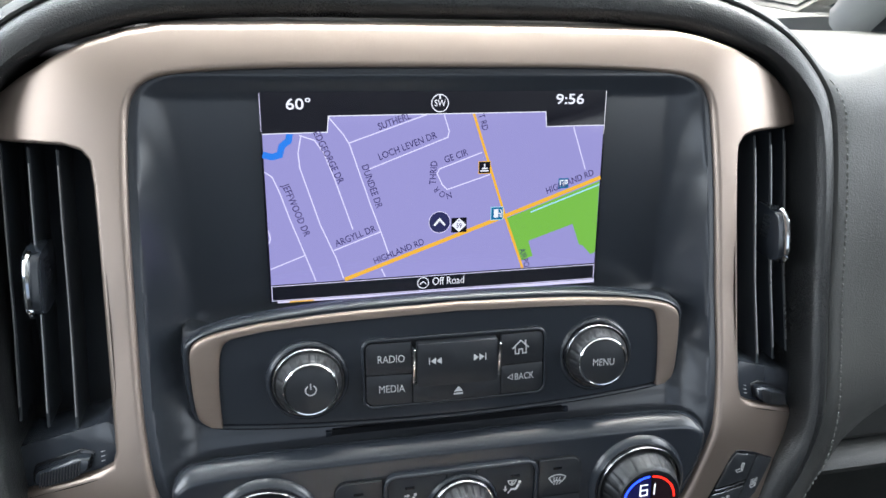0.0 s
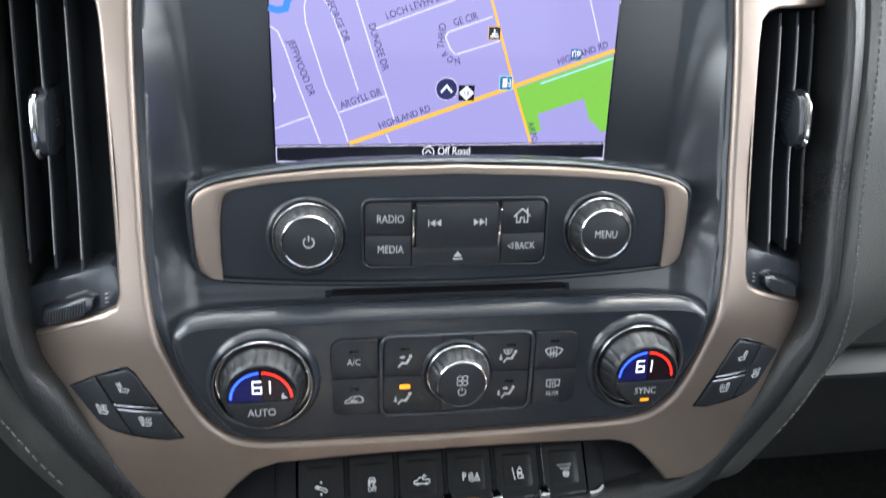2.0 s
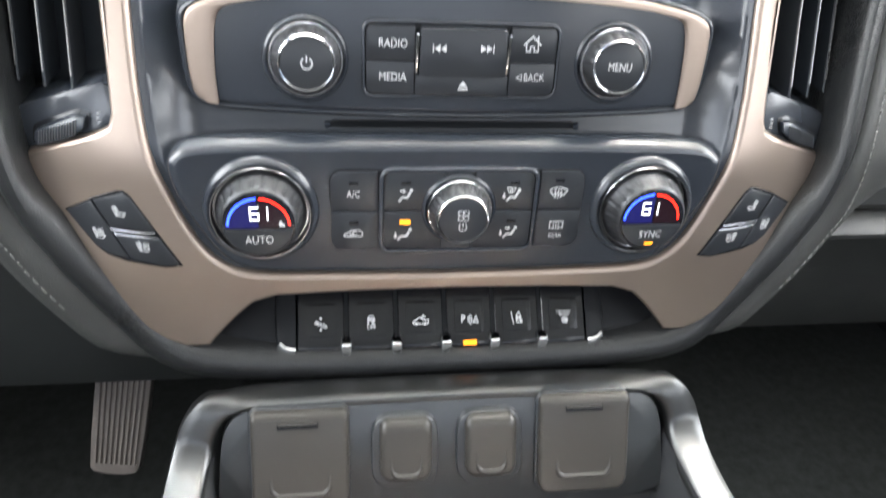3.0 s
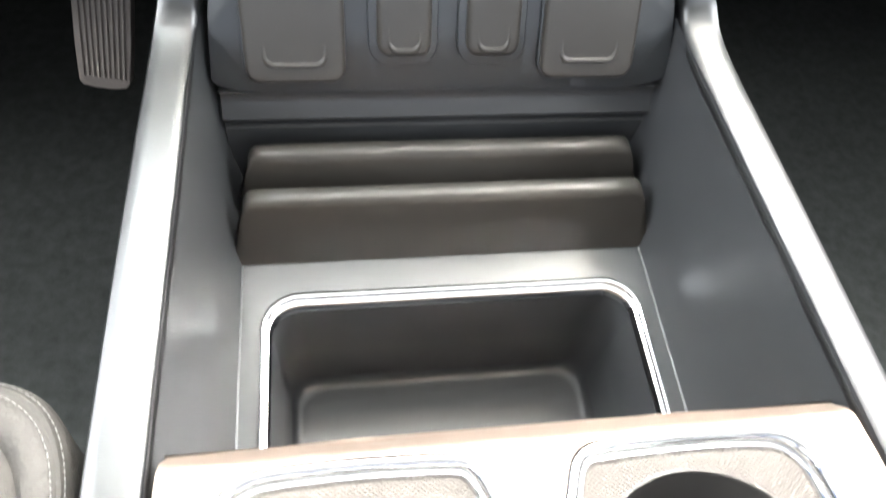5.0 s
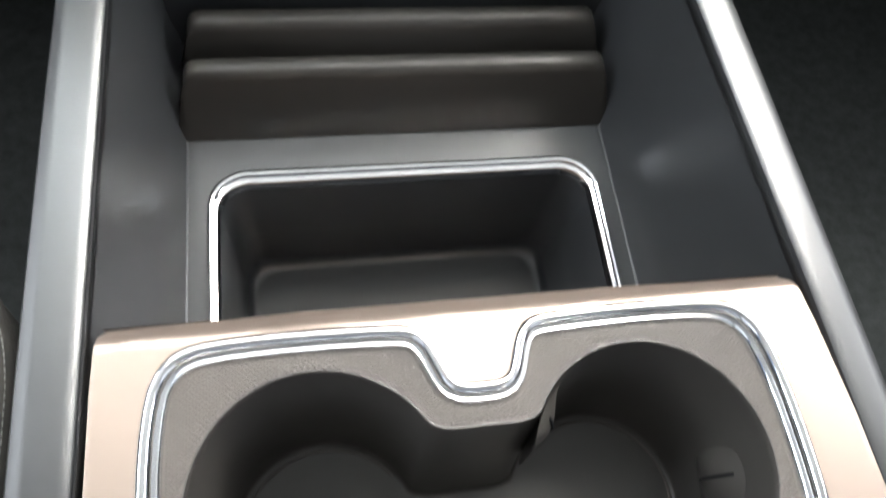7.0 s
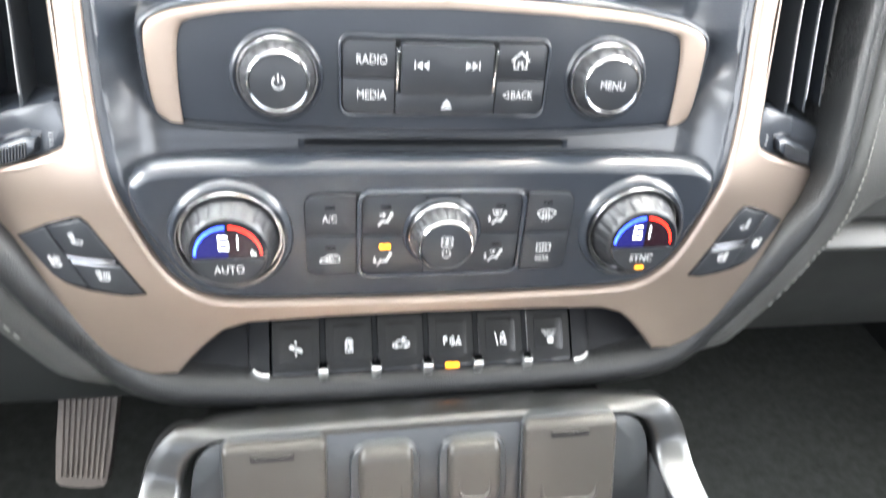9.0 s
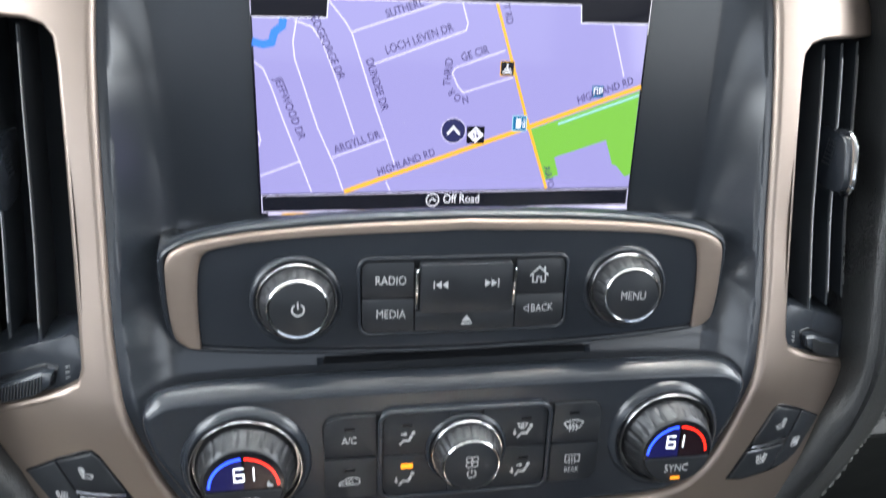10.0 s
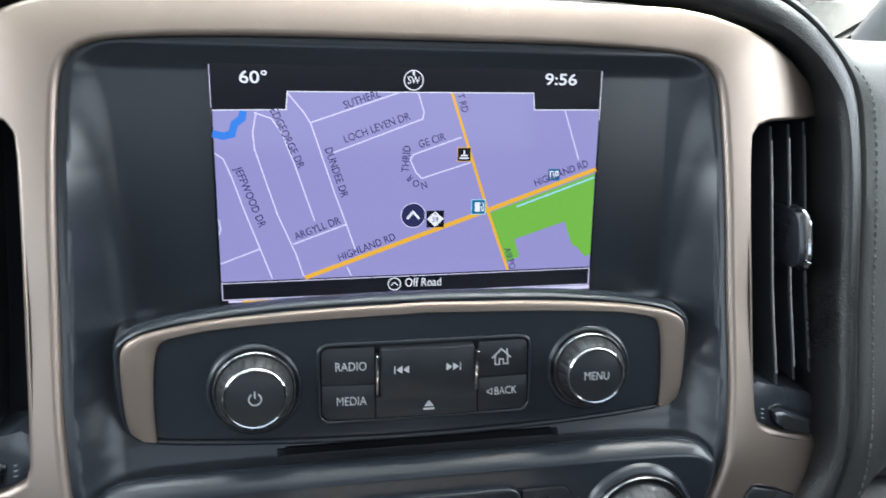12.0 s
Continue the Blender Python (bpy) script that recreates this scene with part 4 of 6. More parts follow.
k = key("button", corners(-44.3, -71.6, -22.4, -56.4, (3.4, 0.6, 0.6, 0.6)), radio, radio_face, 0.0016)
word("RADIO", 5.4, k, radio_face, -32.2, -64.6, 0.0016)
k = key("button", corners(-44.3, -86.6, -22.4, -72.2, (0.6, 0.6, 0.6, 3.4)), radio, radio_face, 0.0016)
word("MEDIA", 5.4, k, radio_face, -32.2, -79.3, 0.0016)
k = key("button", corners(-20.0, -77.4, 20.0, -56.6, (1.2,) * 4), radio, radio_face, 0.0042, edge=0.0012)
mark([(0.5, [(-3.2, -1.6), (-3.2, 1.6)]), ], 0.5, k, radio_face, -11, -65.8, 0.0042, 1.0, areas=([(-2.6, 0), (0, 1.7), (0, -1.7)], [(0.2, 0), (2.8, 1.7), (2.8, -1.7)]))
mark([(0.5, [(3.2, -1.6), (3.2, 1.6)]), ], 0.5, k, radio_face, 10.4, -65.6, 0.0042, 1.0, areas=([(2.6, 0), (0, -1.7), (0, 1.7)], [(-0.2, 0), (-2.8, -1.7), (-2.8, 1.7)]))
for x in (-0.0213, 0.0212):
    part("key_divider", block((x - 0.0008, radio_face(x, -0.067) - 0.0040, -0.0772), (x + 0.0008, radio_face(x, -0.067) + 0.001, -0.0582), 0.0005), CHROME, radio, "chrome key divider")
k = key("button", corners(-21.8, -86.6, 21.8, -77.8, (0.6,) * 4), radio, radio_face, 0.0016)
mark([(0.8, [(-1.9, -1.6), (1.9, -1.6)])], 0.8, k, radio_face, 0.6, -82.4, 0.0016, 1.1, areas=([(-2.0, -0.6), (2.0, -0.6), (0, 1.9)],))
k = key("button", corners(22.4, -71.6, 44.3, -56.4, (0.6, 3.4, 0.6, 0.6)), radio, radio_face, 0.0016)
mark([(0.65, [(-3.9, -0.2), (0, 3.4), (3.9, -0.2)]), (0.55, [(-2.7, 0.6), (-2.7, -3.0), (-0.9, -3.0), (-0.9, -0.9), (0.9, -0.9), (0.9, -3.0), (2.7, -3.0), (2.7, 0.6)]), (0.8, [(2.4, 3.2), (2.4, 1.5)])], 0.55, k, radio_face, 32.4, -63.8, 0.0016, 1.05)
k = key("button", corners(22.4, -86.6, 44.3, -72.2, (0.6, 0.6, 3.4, 0.6)), radio, radio_face, 0.0016)
word("BACK", 5.0, k, radio_face, 34.4, -78.8, 0.0016)
mark([(0.35, [(1.1, 1.4), (-1.3, 0), (1.1, -1.4), (1.1, 1.4)])], 0.4, k, radio_face, 27.2, -78.6, 0.0016, 1.0)


def knob(parent, face, x, z, base, skirt, grip, tall, teeth, name="knob"):
    """A round control: chromed collar, fluted grip, chrome rim and a dark cap."""
    m = spot(face, x * MM, z * MM, 0.0)
    ob = part(name, lathe([(base + 0.0004, -0.002), (base, 0.0014), (base - 0.0006, 0.0026), (base - 0.0014, 0.0030), (base - 0.0022, 0.0024), (base - 0.0026, 0.0004)], m, 56), PLASTIC, parent, "round control knob")
    part("collar", lathe([(skirt - 0.0012, 0.0), (skirt - 0.0012, 0.0042), (skirt - 0.0018, 0.0050), (skirt - 0.0026, 0.0050), (skirt - 0.003, 0.003)], m, 56), DARKCHROME, ob, "smoked chrome collar")
    part("grip", lathe([(skirt - 0.0030, 0.002), (skirt - 0.0030, 0.0056), (grip + 0.0022, 0.0066), (grip + 0.0006, tall - 0.002), (grip - 0.0001, tall - 0.0006), (grip - 0.0008, tall - 0.0002)], m, 160, 0.0006, teeth, 2, 3),
         KNURL, ob, "fluted dark metal grip")
    part("rim", lathe([(grip - 0.0004, tall - 0.0012), (grip - 0.0004, tall + 0.0002), (grip - 0.0008, tall + 0.0007), (grip - 0.0013, tall + 0.0006), (grip - 0.0015, tall - 0.0005)], m, 56), CHROME, ob, "polished chrome rim")
    part("cap", lathe([(grip - 0.0013, tall - 0.001), (grip - 0.0015, tall + 0.0002), (grip - 0.0022, tall + 0.0005), (0.0, tall + 0.0007)], m, 48), KEYCAP, ob)
    return ob, tall + 0.0008


TALL = 0.0125


def square_on(x0, slope):
    """The radio face as a knob at x0 sits on it: its axis leans a little towards the middle."""
    return lambda x, z: radio_face(x0 * MM, z) + slope * (x - x0 * MM)


left_seat, right_seat = square_on(-71.4, 0.06), square_on(73.7, -0.07)
ob, h = knob(radio, left_seat, -71.4, -73.0, 0.0194, 0.0182, 0.0129, TALL, 20, "volume_knob")
mark([arc(0, 0, 2.3, 125, 415, 20), [(0, 0.6), (0, 3.0)]], 0.6, ob, left_seat, -71.4, -73.0, h, 1.05)
ob, h = knob(radio, right_seat, 73.7, -72.4, 0.0194, 0.0182, 0.0129, TALL, 20, "menu_knob")
word("MENU", 5.2, ob, right_seat, 73.7, -72.4, h)

# ---------------------------------------------------------------- climate panel
climate = thing("climate_panel", (0, -0.07, -0.17), "charcoal climate panel with lit temperature dials", "climate control")
cf = climate_face
part("key_well", plate(corners(-62.2, -160.8, 64.0, -118.8, (6.2,) * 4), [], on(cf, 0.0002), 0.002, 0.0002, 0), DEEP, climate)
part("key_frame", eased_plate((corners(-38.6, -163.0, 40.4, -117.2, (6.4,) * 4), 0.0009), [(corners(-36.4, -160.8, 38.2, -119.2, (4.4,) * 4), 0.0007)], on(cf, 0.0024), 0.004, 0.03), PLASTIC, climate, "thin dark raised frame")
LIFT = 0.0014


def airflow(x, z, parent, arrows):
    """A seated figure with arrows of air."""
    lines = [(1.15, [(1.7, 1.0), (0.5, -1.2)]), (1.05, [(0.5, -1.3), (-1.8, -1.1)]), (0.85, [(-1.8, -1.1), (-3.3, -3.0)])]
    mark(lines + arrows, 0.55, parent, cf, x, z, LIFT, 1.05, areas=(ring(2.3, 2.3, 0.85, 14),))


k = key("button", corners(-61.6, -139.3, -39.2, -119.5, (5.6, 0.8, 0.6, 0.6)), climate, cf, LIFT)
word("A/C", 5.0, k, cf, -50.8, -131.0, LIFT)
k = key("button", corners(-61.6, -160.1, -39.2, -140.1, (0.6, 0.6, 0.8, 5.6)), climate, cf, LIFT)
mark([(0.55, [(-4.6, -1.6), (-4.4, -0.4), (-2.6, 0.4), (-1.0, 1.8), (2.6, 1.9), (4.2, 0.8), (4.4, -1.0), (3.6, -1.6), (-4.6, -1.6)]), (0.5, arc(0.6, 0.1, 1.0, 60, 330, 12)), (0.5, [(0.3, -0.7), (-1.8, -0.6)]), (0.45, [(-1.2, 0.0), (-1.9, -0.6), (-1.2, -1.1)])],
     0.5, k, cf, -50.8, -151.6, LIFT, 1.0)
for x, z, outline, arrows in ((-25.4, -131.4, corners(-36.0, -139.4, -7.4, -119.6, (4.0, 0.6, 0.6, 0.6)), [(0.8, [(-2.6, 2.0), (-0.8, 2.0)]), (0.5, [(-1.3, 2.7), (-0.5, 2.0), (-1.3, 1.3)])]),
                              (-25.4, -152.2, corners(-36.0, -160.4, -7.4, -140.0, (0.6, 0.6, 0.6, 4.0)), [(0.7, [(-4.6, 0.8), (-4.6, -1.6)]), (0.5, [(-5.3, -1.0), (-4.6, -1.9), (-3.9, -1.0)])]),
                              (28.0, -131.6, corners(8.2, -139.4, 37.8, -119.6, (0.6, 4.0, 0.6, 0.6)), [(0.45, [(-3.6, 3.6), (0.6, 3.6), (-0.3, 1.6), (-2.7, 1.6), (-3.6, 3.6)]), (0.4, [(-1.9, 3.2), (-1.9, 0.8)]), (0.4, [(-1.1, 3.2), (-1.1, 0.8)]), (0.7, [(-4.8, 0.8), (-4.8, -1.4)]), (0.5, [(-5.5, -0.8), (-4.8, -1.7), (-4.1, -0.8)])]),
                              (28.0, -151.8, corners(8.2, -160.4, 37.8, -140.0, (0.6, 0.6, 4.0, 0.6)), [(0.8, [(-2.6, 2.0), (-0.8, 2.0)]), (0.5, [(-1.3, 2.7), (-0.5, 2.0), (-1.3, 1.3)]), (0.7, [(-4.8, 0.8), (-4.8, -1.4)]), (0.5, [(-5.5, -0.8), (-4.8, -1.7), (-4.1, -0.8)])])):
    k = key("button", outline, climate, cf, LIFT)
    airflow(x, z, k, arrows)
part("amber_light", plate(rounded(-0.0256, -0.1456, 0.0054, 0.0022, 0.0004), [], on(cf, LIFT + 0.0004), 0.001, 0.0001, 0), GLOW_AMBER, climate, "lit amber indicator")
for x, z in ((-0.0506, -0.1252), (-0.0506, -0.1457), (-0.0256, -0.1250), (0.0280, -0.1252), (0.0280, -0.1456), (0.0506, -0.1240)):
    part("indicator", plate(rounded(x, z, 0.0046, 0.0012, 0.0003), [], on(cf, LIFT + 0.0003), 0.001, 0.0001, 0), BLACK, climate)
for z0, z1 in ((-139.4, -119.6), (-160.4, -140.0)):
    key("fan_key", corners(-6.8, z0, 7.6, z1, (0.6,) * 4), climate, cf, LIFT)
k = key("button", corners(41.0, -139.3, 63.4, -119.3, (0.8, 5.6, 0.6, 0.6)), climate, cf, LIFT)
mark([(0.6, arc(0, -5.6, 7.6, 53, 127, 10)), (0.6, [(-4.6, 0.5), (-2.7, -2.2)]), (0.6, [(4.6, 0.5), (2.7, -2.2)]), (0.6, arc(0, -5.6, 4.3, 53, 127, 6))]
     + [(0.5, [(x, 0.6), (x - 0.5, -0.6), (x + 0.3, -1.8), (x - 0.3, -3.6)]) for x in (-1.5, 0, 1.5)], 0.5, k, cf, 50.6, -129.8, LIFT, 1.0)
k = key("button", corners(41.0, -160.1, 63.4, -140.1, (0.6, 0.6, 5.6, 0.8)), climate, cf, LIFT)
word("REAR", 3.7, k, cf, 51.6, -154.4, LIFT)
mark([(0.55, [(-1.8, -1.4), (-3.4, -1.4), (-3.4, 2.2), (3.4, 2.2), (3.4, -1.4), (1.8, -1.4)])] + [(0.45, [(x, 1.0), (x - 0.4, 0.0), (x + 0.2, -1.0), (x - 0.2, -2.4)]) for x in (-1.3, 0, 1.3)], 0.5, k, cf, 51.6, -148.6, LIFT, 1.0)
ob, h = knob(climate, cf, 0.9, -138.9, 0.0186, 0.0176, 0.0131, 0.0140, 24, "fan_knob")
mark([arc(0, -3.4, 1.8, 125, 415, 18), [(0, -2.9), (0, -1.3)]] + [arc(sx * 1.25, 2.4 + sy * 1.25, 1.25, 0, 360, 14) for sx, sy in ((-1, -1), (1, -1), (-1, 1), (1, 1))], 0.42, ob, cf, 0.9, -138.9, h, 1.05)


def dial(x, z, word_under):
    """A temperature knob with a lit readout in its face."""
    m = spot(cf, x * MM, z * MM, 0.0)
    ob = part("temperature_knob", lathe([(0.0282, -0.003), (0.0272, 0.0006), (0.0260, 0.0022), (0.0248, 0.0030), (0.0238, 0.0026), (0.0234, 0.001)], m, 64), PLASTIC, climate, "round temperature knob with a lit readout")
    part("collar", lathe([(0.0236, 0.0010), (0.0236, 0.0046), (0.0233, 0.0051), (0.0228, 0.0051), (0.0224, 0.0046), (0.0222, 0.002)], m, 72), DARKCHROME, ob, "thin chrome collar")
    t = 0.0148
    part("grip", lathe([(0.0214, 0.0008), (0.0210, 0.0034), (0.0204, 0.0044), (0.0180, t - 0.0032), (0.0174, t - 0.0010), (0.0162, t)], m, 200, 0.0005, 22, 2, 3), KNURL, ob, "fluted dark metal grip")
    part("face", lathe([(0.0165, t - 0.001), (0.0163, t + 0.0002), (0.0158, t + 0.0004), (0.0, t + 0.0004)], m, 56), BLACK, ob, "gloss black readout face")
    low = arc(0, 0, 0.0156, 190, 350, 24)
    lower = part("push_key", plate(low, [], lambda u, v, hh: m @ Vector((u, v, t + 0.0011 - hh)), 0.001, 0.0003, 0), KEYCAP, ob)
    part("legend", letters(word_under, 0.0055, m @ Matrix.Translation((0, -0.0078, t + 0.0014)), 0.0, 0.84), PRINT, lower)
    off, up = (-0.0024, 0.0016) if x > 0 else (0.0, 0.0010)
    part("cool_arc", strokes([arc(off * 0.3, up - 0.0020, 0.0139, 176, 94, 18)], 0.0011, m, t + 0.0008), GLOW_BLUE, ob, "lit blue arc")
    part("warm_arc", strokes([arc(off * 0.3, up - 0.0020, 0.0139, 86, 4, 18)], 0.0011, m, t + 0.0008), GLOW_RED, ob, "lit red arc")
    # lit patches that paint the arcs' glow onto the dark face
    part("cool_halo", patch(arc(0, -0.0012, 0.0150, 178, 92, 16) + [(0.0, -0.0018), (-0.0145, -0.0018)], m, t + 0.0006), HALO_BLUE, ob, "deep blue glow of the arc, painted as a lit patch")
    part("warm_halo", patch(arc(0, -0.0012, 0.0150, 88, 2, 16) + [(0.0145, -0.0018), (0.0004, -0.0018)], m, t + 0.0006), HALO_RED, ob, "dim red glow of the arc, painted as a lit patch")
    six = [(off + u, up + v) for u, v in ((0.0002, 0.0074), (-0.0036, 0.0074), (-0.0036, 0.0014), (0.0002, 0.0014), (0.0002, 0.0044), (-0.0034, 0.0044))]
    part("readout", strokes([six, [(off + 0.0042, up + 0.0074), (off + 0.0042, up + 0.0014)]], 0.00062, m, t + 0.0008), GLOW_WHITE, ob, "lit white number")
    return ob, m, t


ob, m, t = dial(-94.2, -139.4, "AUTO")
part("seat_mark", patch([(0.0094, -0.0010), (0.0118, -0.0010), (0.0116, 0.0002), (0.0106, 0.0004), (0.0103, 0.0018), (0.0095, 0.0015), (0.0092, 0.0004)], m, t + 0.0009), PRINT, ob, "small pale symbol")
ob, m, t = dial(95.9, -139.4, "SYNC")
part("amber_light", patch(rounded(0, -0.0128, 0.0046, 0.0014, 0.0003), m, t + 0.0015), GLOW_AMBER, ob, "lit amber indicator")

# ---------------------------------------------------------------- seat heater switches
PAD = mm("186,-144 171,-135.5 160,-131.2 156.5,-130.8 153.5,-133.5 133.5,-168.6 141,-169.4 160,-166.4 168,-164 173,-160.5")
for s in (-1, 1):
    side = PAD if s > 0 else flip(PAD)
    ob = thing("seat_heater_switch", (s * 0.16, -0.06, -0.17), "black three-key seat heating and cooling switch set in the trim", "switch", "seat heater switches")
    part("bezel", plate(side, [], on(skin, 0.0005), 0.004, 0.0004, 0.01), BLACK, ob)
    keys3 = [mm("156.6,-131.8 171.2,-136.8 164.8,-149.0 144.6,-150.2 153.8,-134.2"), mm("172.2,-137.2 185.0,-144.0 172.6,-159.8 167.4,-163.0 157.8,-164.8 165.6,-149.8"),
             mm("163.4,-152.8 156.8,-165.0 141,-168.4 135.0,-167.6 142.4,-154.4")]
    back = [(0.55, [(-s * a, b) for a, b in ((-3.2, 2.6), (-2.2, 3.0), (-0.6, -0.6), (-1.2, -1.6), (-3.2, 2.6))])]
    rest = [(0.55, [(-s * a, b) for a, b in ((-1.0, -1.6), (2.6, -1.6), (3.4, 0.2), (-0.2, 0.2))])]
    heat = [(0.45, [(-s * d, 0.8), (-s * (d + 0.5), 1.6), (-s * d, 2.3), (-s * (d + 0.4), 3.2)]) for d in (0.4, 1.5, 2.6)]
    glow = [(0.45, [(-s * (d - 1.6), 1.0 + e), (-s * (d - 1.0), 1.6 + e), (-s * (d - 1.6), 2.2 + e)]) for d, e in ((0.6, 0.0), (-0.2, 1.2))]
    fan = [(0.4, arc(-s * 0.9 + a, 2.0 + b, 0.75, 0, 360, 10)) for a, b in ((-0.75, -0.75), (0.75, -0.75), (-0.75, 0.75), (0.75, 0.75))]
    for o, lines, (cx, cz) in zip(keys3, (back + rest + glow, back + rest + fan, back + rest + glow + heat), ((159.4, -141.6), (170.2, -153.6), (150.6, -158.8))):
        k = part("key", plate(o if s > 0 else flip(o), [], on(skin, 0.0014), 0.002, 0.0004, 0.012), KEYCAP, ob)
        mark(lines, 0.55, k, skin, s * cx, cz, 0.0014, 0.92, 6 * s)
    for (x0, z0), (x1, z1) in (((164.6, -149.9), (144.2, -151.1)), ((163.2, -152.1), (142.6, -153.5))):
        line = [(s * (x0 + (x1 - x0) * t / 6) * MM, (z0 + (z1 - z0) * t / 6) * MM) for t in range(7)]
        part("divider", tube([(x, skin(x, z) - 0.0014, z) for x, z in line], 0.00038, n=6), DARKCHROME, ob, "thin chrome divider")

# ---------------------------------------------------------------- air vents
for s in (-1, 1):
    vent = thing("air_vent", (s * 0.185, 0.0, -0.1), "black air vent with upright vanes and a chrome-edged slider", "air vent", "dashboard air vents")
    rows = []
    for z in [0.036 - 0.0072 * i for i in range(21)]:
        f0, f1 = skin(0.161, z), skin(0.217, z)
        rows.append([(s * 0.1570, f0 + 0.004, z), (s * 0.1600, f0 + 0.03, z), (s * 0.166, f0 + 0.046, z), (s * 0.206, f1 + 0.04, z), (s * 0.2155, f1 + 0.03, z), (s * 0.219, f1 - 0.004, z)])
    bm = sheet(rows)
    part("duct", facing(bm, (0.19 * s, -1, 0)), VOID, vent)
    for x in (0.1758, 0.1892, 0.2028):
        zz = [0.0275 - 0.0063 * i for i in range(20)]
        rows = []
        for z in zz:
            y = skin(x, z) + 0.005
            rows.append([(s * (x - 0.0007), y + 0.022, z), (s * (x - 0.0007), y + 0.0006, z), (s * x, y, z), (s * (x + 0.0007), y + 0.0006, z), (s * (x + 0.0007), y + 0.022, z)])
        vane = part("vane", sheet(rows), VOID, vent)
        # pale bead added for the reflections along the vane's front edge
        part("vane_glint", tube([(s * x, skin(x, z) + 0.0048, z) for z in zz[1:-1]], 0.00045, n=6), VANE_GLINT, vane, "thin bright bead added for the reflection on the vane edge")
    drop = 0.0048 if s < 0 else 0.0012
    flank = [(0.0055, -0.0085), (-0.0060, -0.0095), (-0.0075, -0.0125), (-0.0078, -0.0200), (-0.0075, -0.0300), (-0.0055, -0.0345), (0.0, -0.0365), (0.018, -0.0350), (0.018, -0.0100)]
    rows = [[(s * (0.1885 + dx), skin(0.1885, z - drop) + y + (0.001 if abs(dx) > 0.003 else 0.0), z - drop) for y, z in round_off(flank, 1)] for dx in (-0.0036, -0.0030, 0.0, 0.0030, 0.0036)]
    bm = sheet(rows, closed_v=True)
    bm.verts.ensure_lookup_table()
    n = len(rows[0])
    for r in (range(n), range(4 * n, 5 * n)):
        bm.faces.new([bm.verts[i] for i in r])
    bmesh.ops.recalc_face_normals(bm, faces=bm.faces[:])
    tb = part("slider", bm, PLASTIC, vent, "black slider paddle")
    edge = round_off([(-0.003, -0.0090), (-0.0072, -0.0108), (-0.0084, -0.0150), (-0.0086, -0.0220), (-0.0082, -0.0300), (-0.0060, -0.0348), (-0.001, -0.0364)], 2, False)
    part("chrome_edge", tube([(s * 0.1898, skin(0.1885, z - drop) + y, z - drop) for y, z in edge], 0.0015, n=8), CHROME, tb, "chrome edge strip")
    for i in range(6):
        for j in range(4):
            y, z = skin(0.1885, -0.02) + 0.0005 + 0.0016 * j, -0.0145 - drop - 0.0022 * i
            x = s * (0.1885 - 0.0037)
            part("grip_dot", block((min(x, x - s * 0.0004), y, z), (max(x, x - s * 0.0004), y + 0.0008, z + 0.0011), 0.0), VOID, tb)
    base = mm("157.6,-88.6 162,-86.4 180,-92.6 198,-99.8 206,-104 209.5,-112 210,-124 190,-115 166,-106.4 158.6,-102.5")
    base = base if s > 0 else flip(base)
    ctl = part("wheel_panel", plate(base, [], on(skin, -0.0035), 0.02, 0.0016, 0.012), PLASTIC, vent)
    well_ = mm("167.0,-95.4 194.6,-107.0 197.4,-110.4 198.0,-118.6 170.6,-109.2")
    well_ = well_ if s > 0 else flip(well_)
    part("wheel_well", plate(round_off(well_, 1), [], on(skin, -0.0031), 0.003, 0.0003, 0), BLACK, ctl)
    whl = mm("168.8,-97.4 193,-108.0 196,-110.4 196.2,-117 171.6,-107.4")
    whl = whl if s > 0 else flip(whl)
    w_ = part("thumb_wheel", plate(round_off(whl, 1), [], lambda u, v, h: (u, skin(u, v) - 0.001 + h, v), 0.005, 0.0012, 0.02), PLASTIC, ctl, "ribbed thumb wheel")
    for i in range(14):
        x0, z0 = 0.1738 + 0.00142 * i, -0.1010 - 0.00060 * i
        q = (s * x0, skin(x0, z0) - 0.0012, z0), (s * (x0 + 0.0009), skin(x0, z0 - 0.006) - 0.0012, z0 - 0.0062)
        part("rib", tube(q, 0.00034, n=5), KNURL, w_)
    for i in range(3):
        z0 = -0.0985 - 0.0020 * i
        part("airflow_mark", strokes([[(s * 0.1612, z0), (s * 0.1652, z0 - 0.0006)]], 0.0005, Matrix(((1, 0, 0, 0), (0, 0, -1, skin(0.1655, z0) + 0.0030), (0, 1, 0, 0), (0, 0, 0, 1))), 0.0), PRINT, ctl)

# ---------------------------------------------------------------- row of driver-assistance keys
bank = thing("switch_bank", (0, -0.07, -0.23), "row of six black rocker keys with chrome dividers", "switch panel")
rows = []
for y, z in mm("-74,-186 -62,-187 -46,-189 -38,-196 -36,-228"):
    rows.append([(x, y, z) for x in [-0.125 + 0.0125 * i for i in range(21)]])
part("recess", facing(sheet(rows), (0, -0.3, -0.1)), DEEP, bank)
prof = round_off(mm("-44,-196 -52,-202 -62,-212 -72.5,-222.4 -75.6,-225.4 -76.8,-228 -76.6,-236"), 1, False)


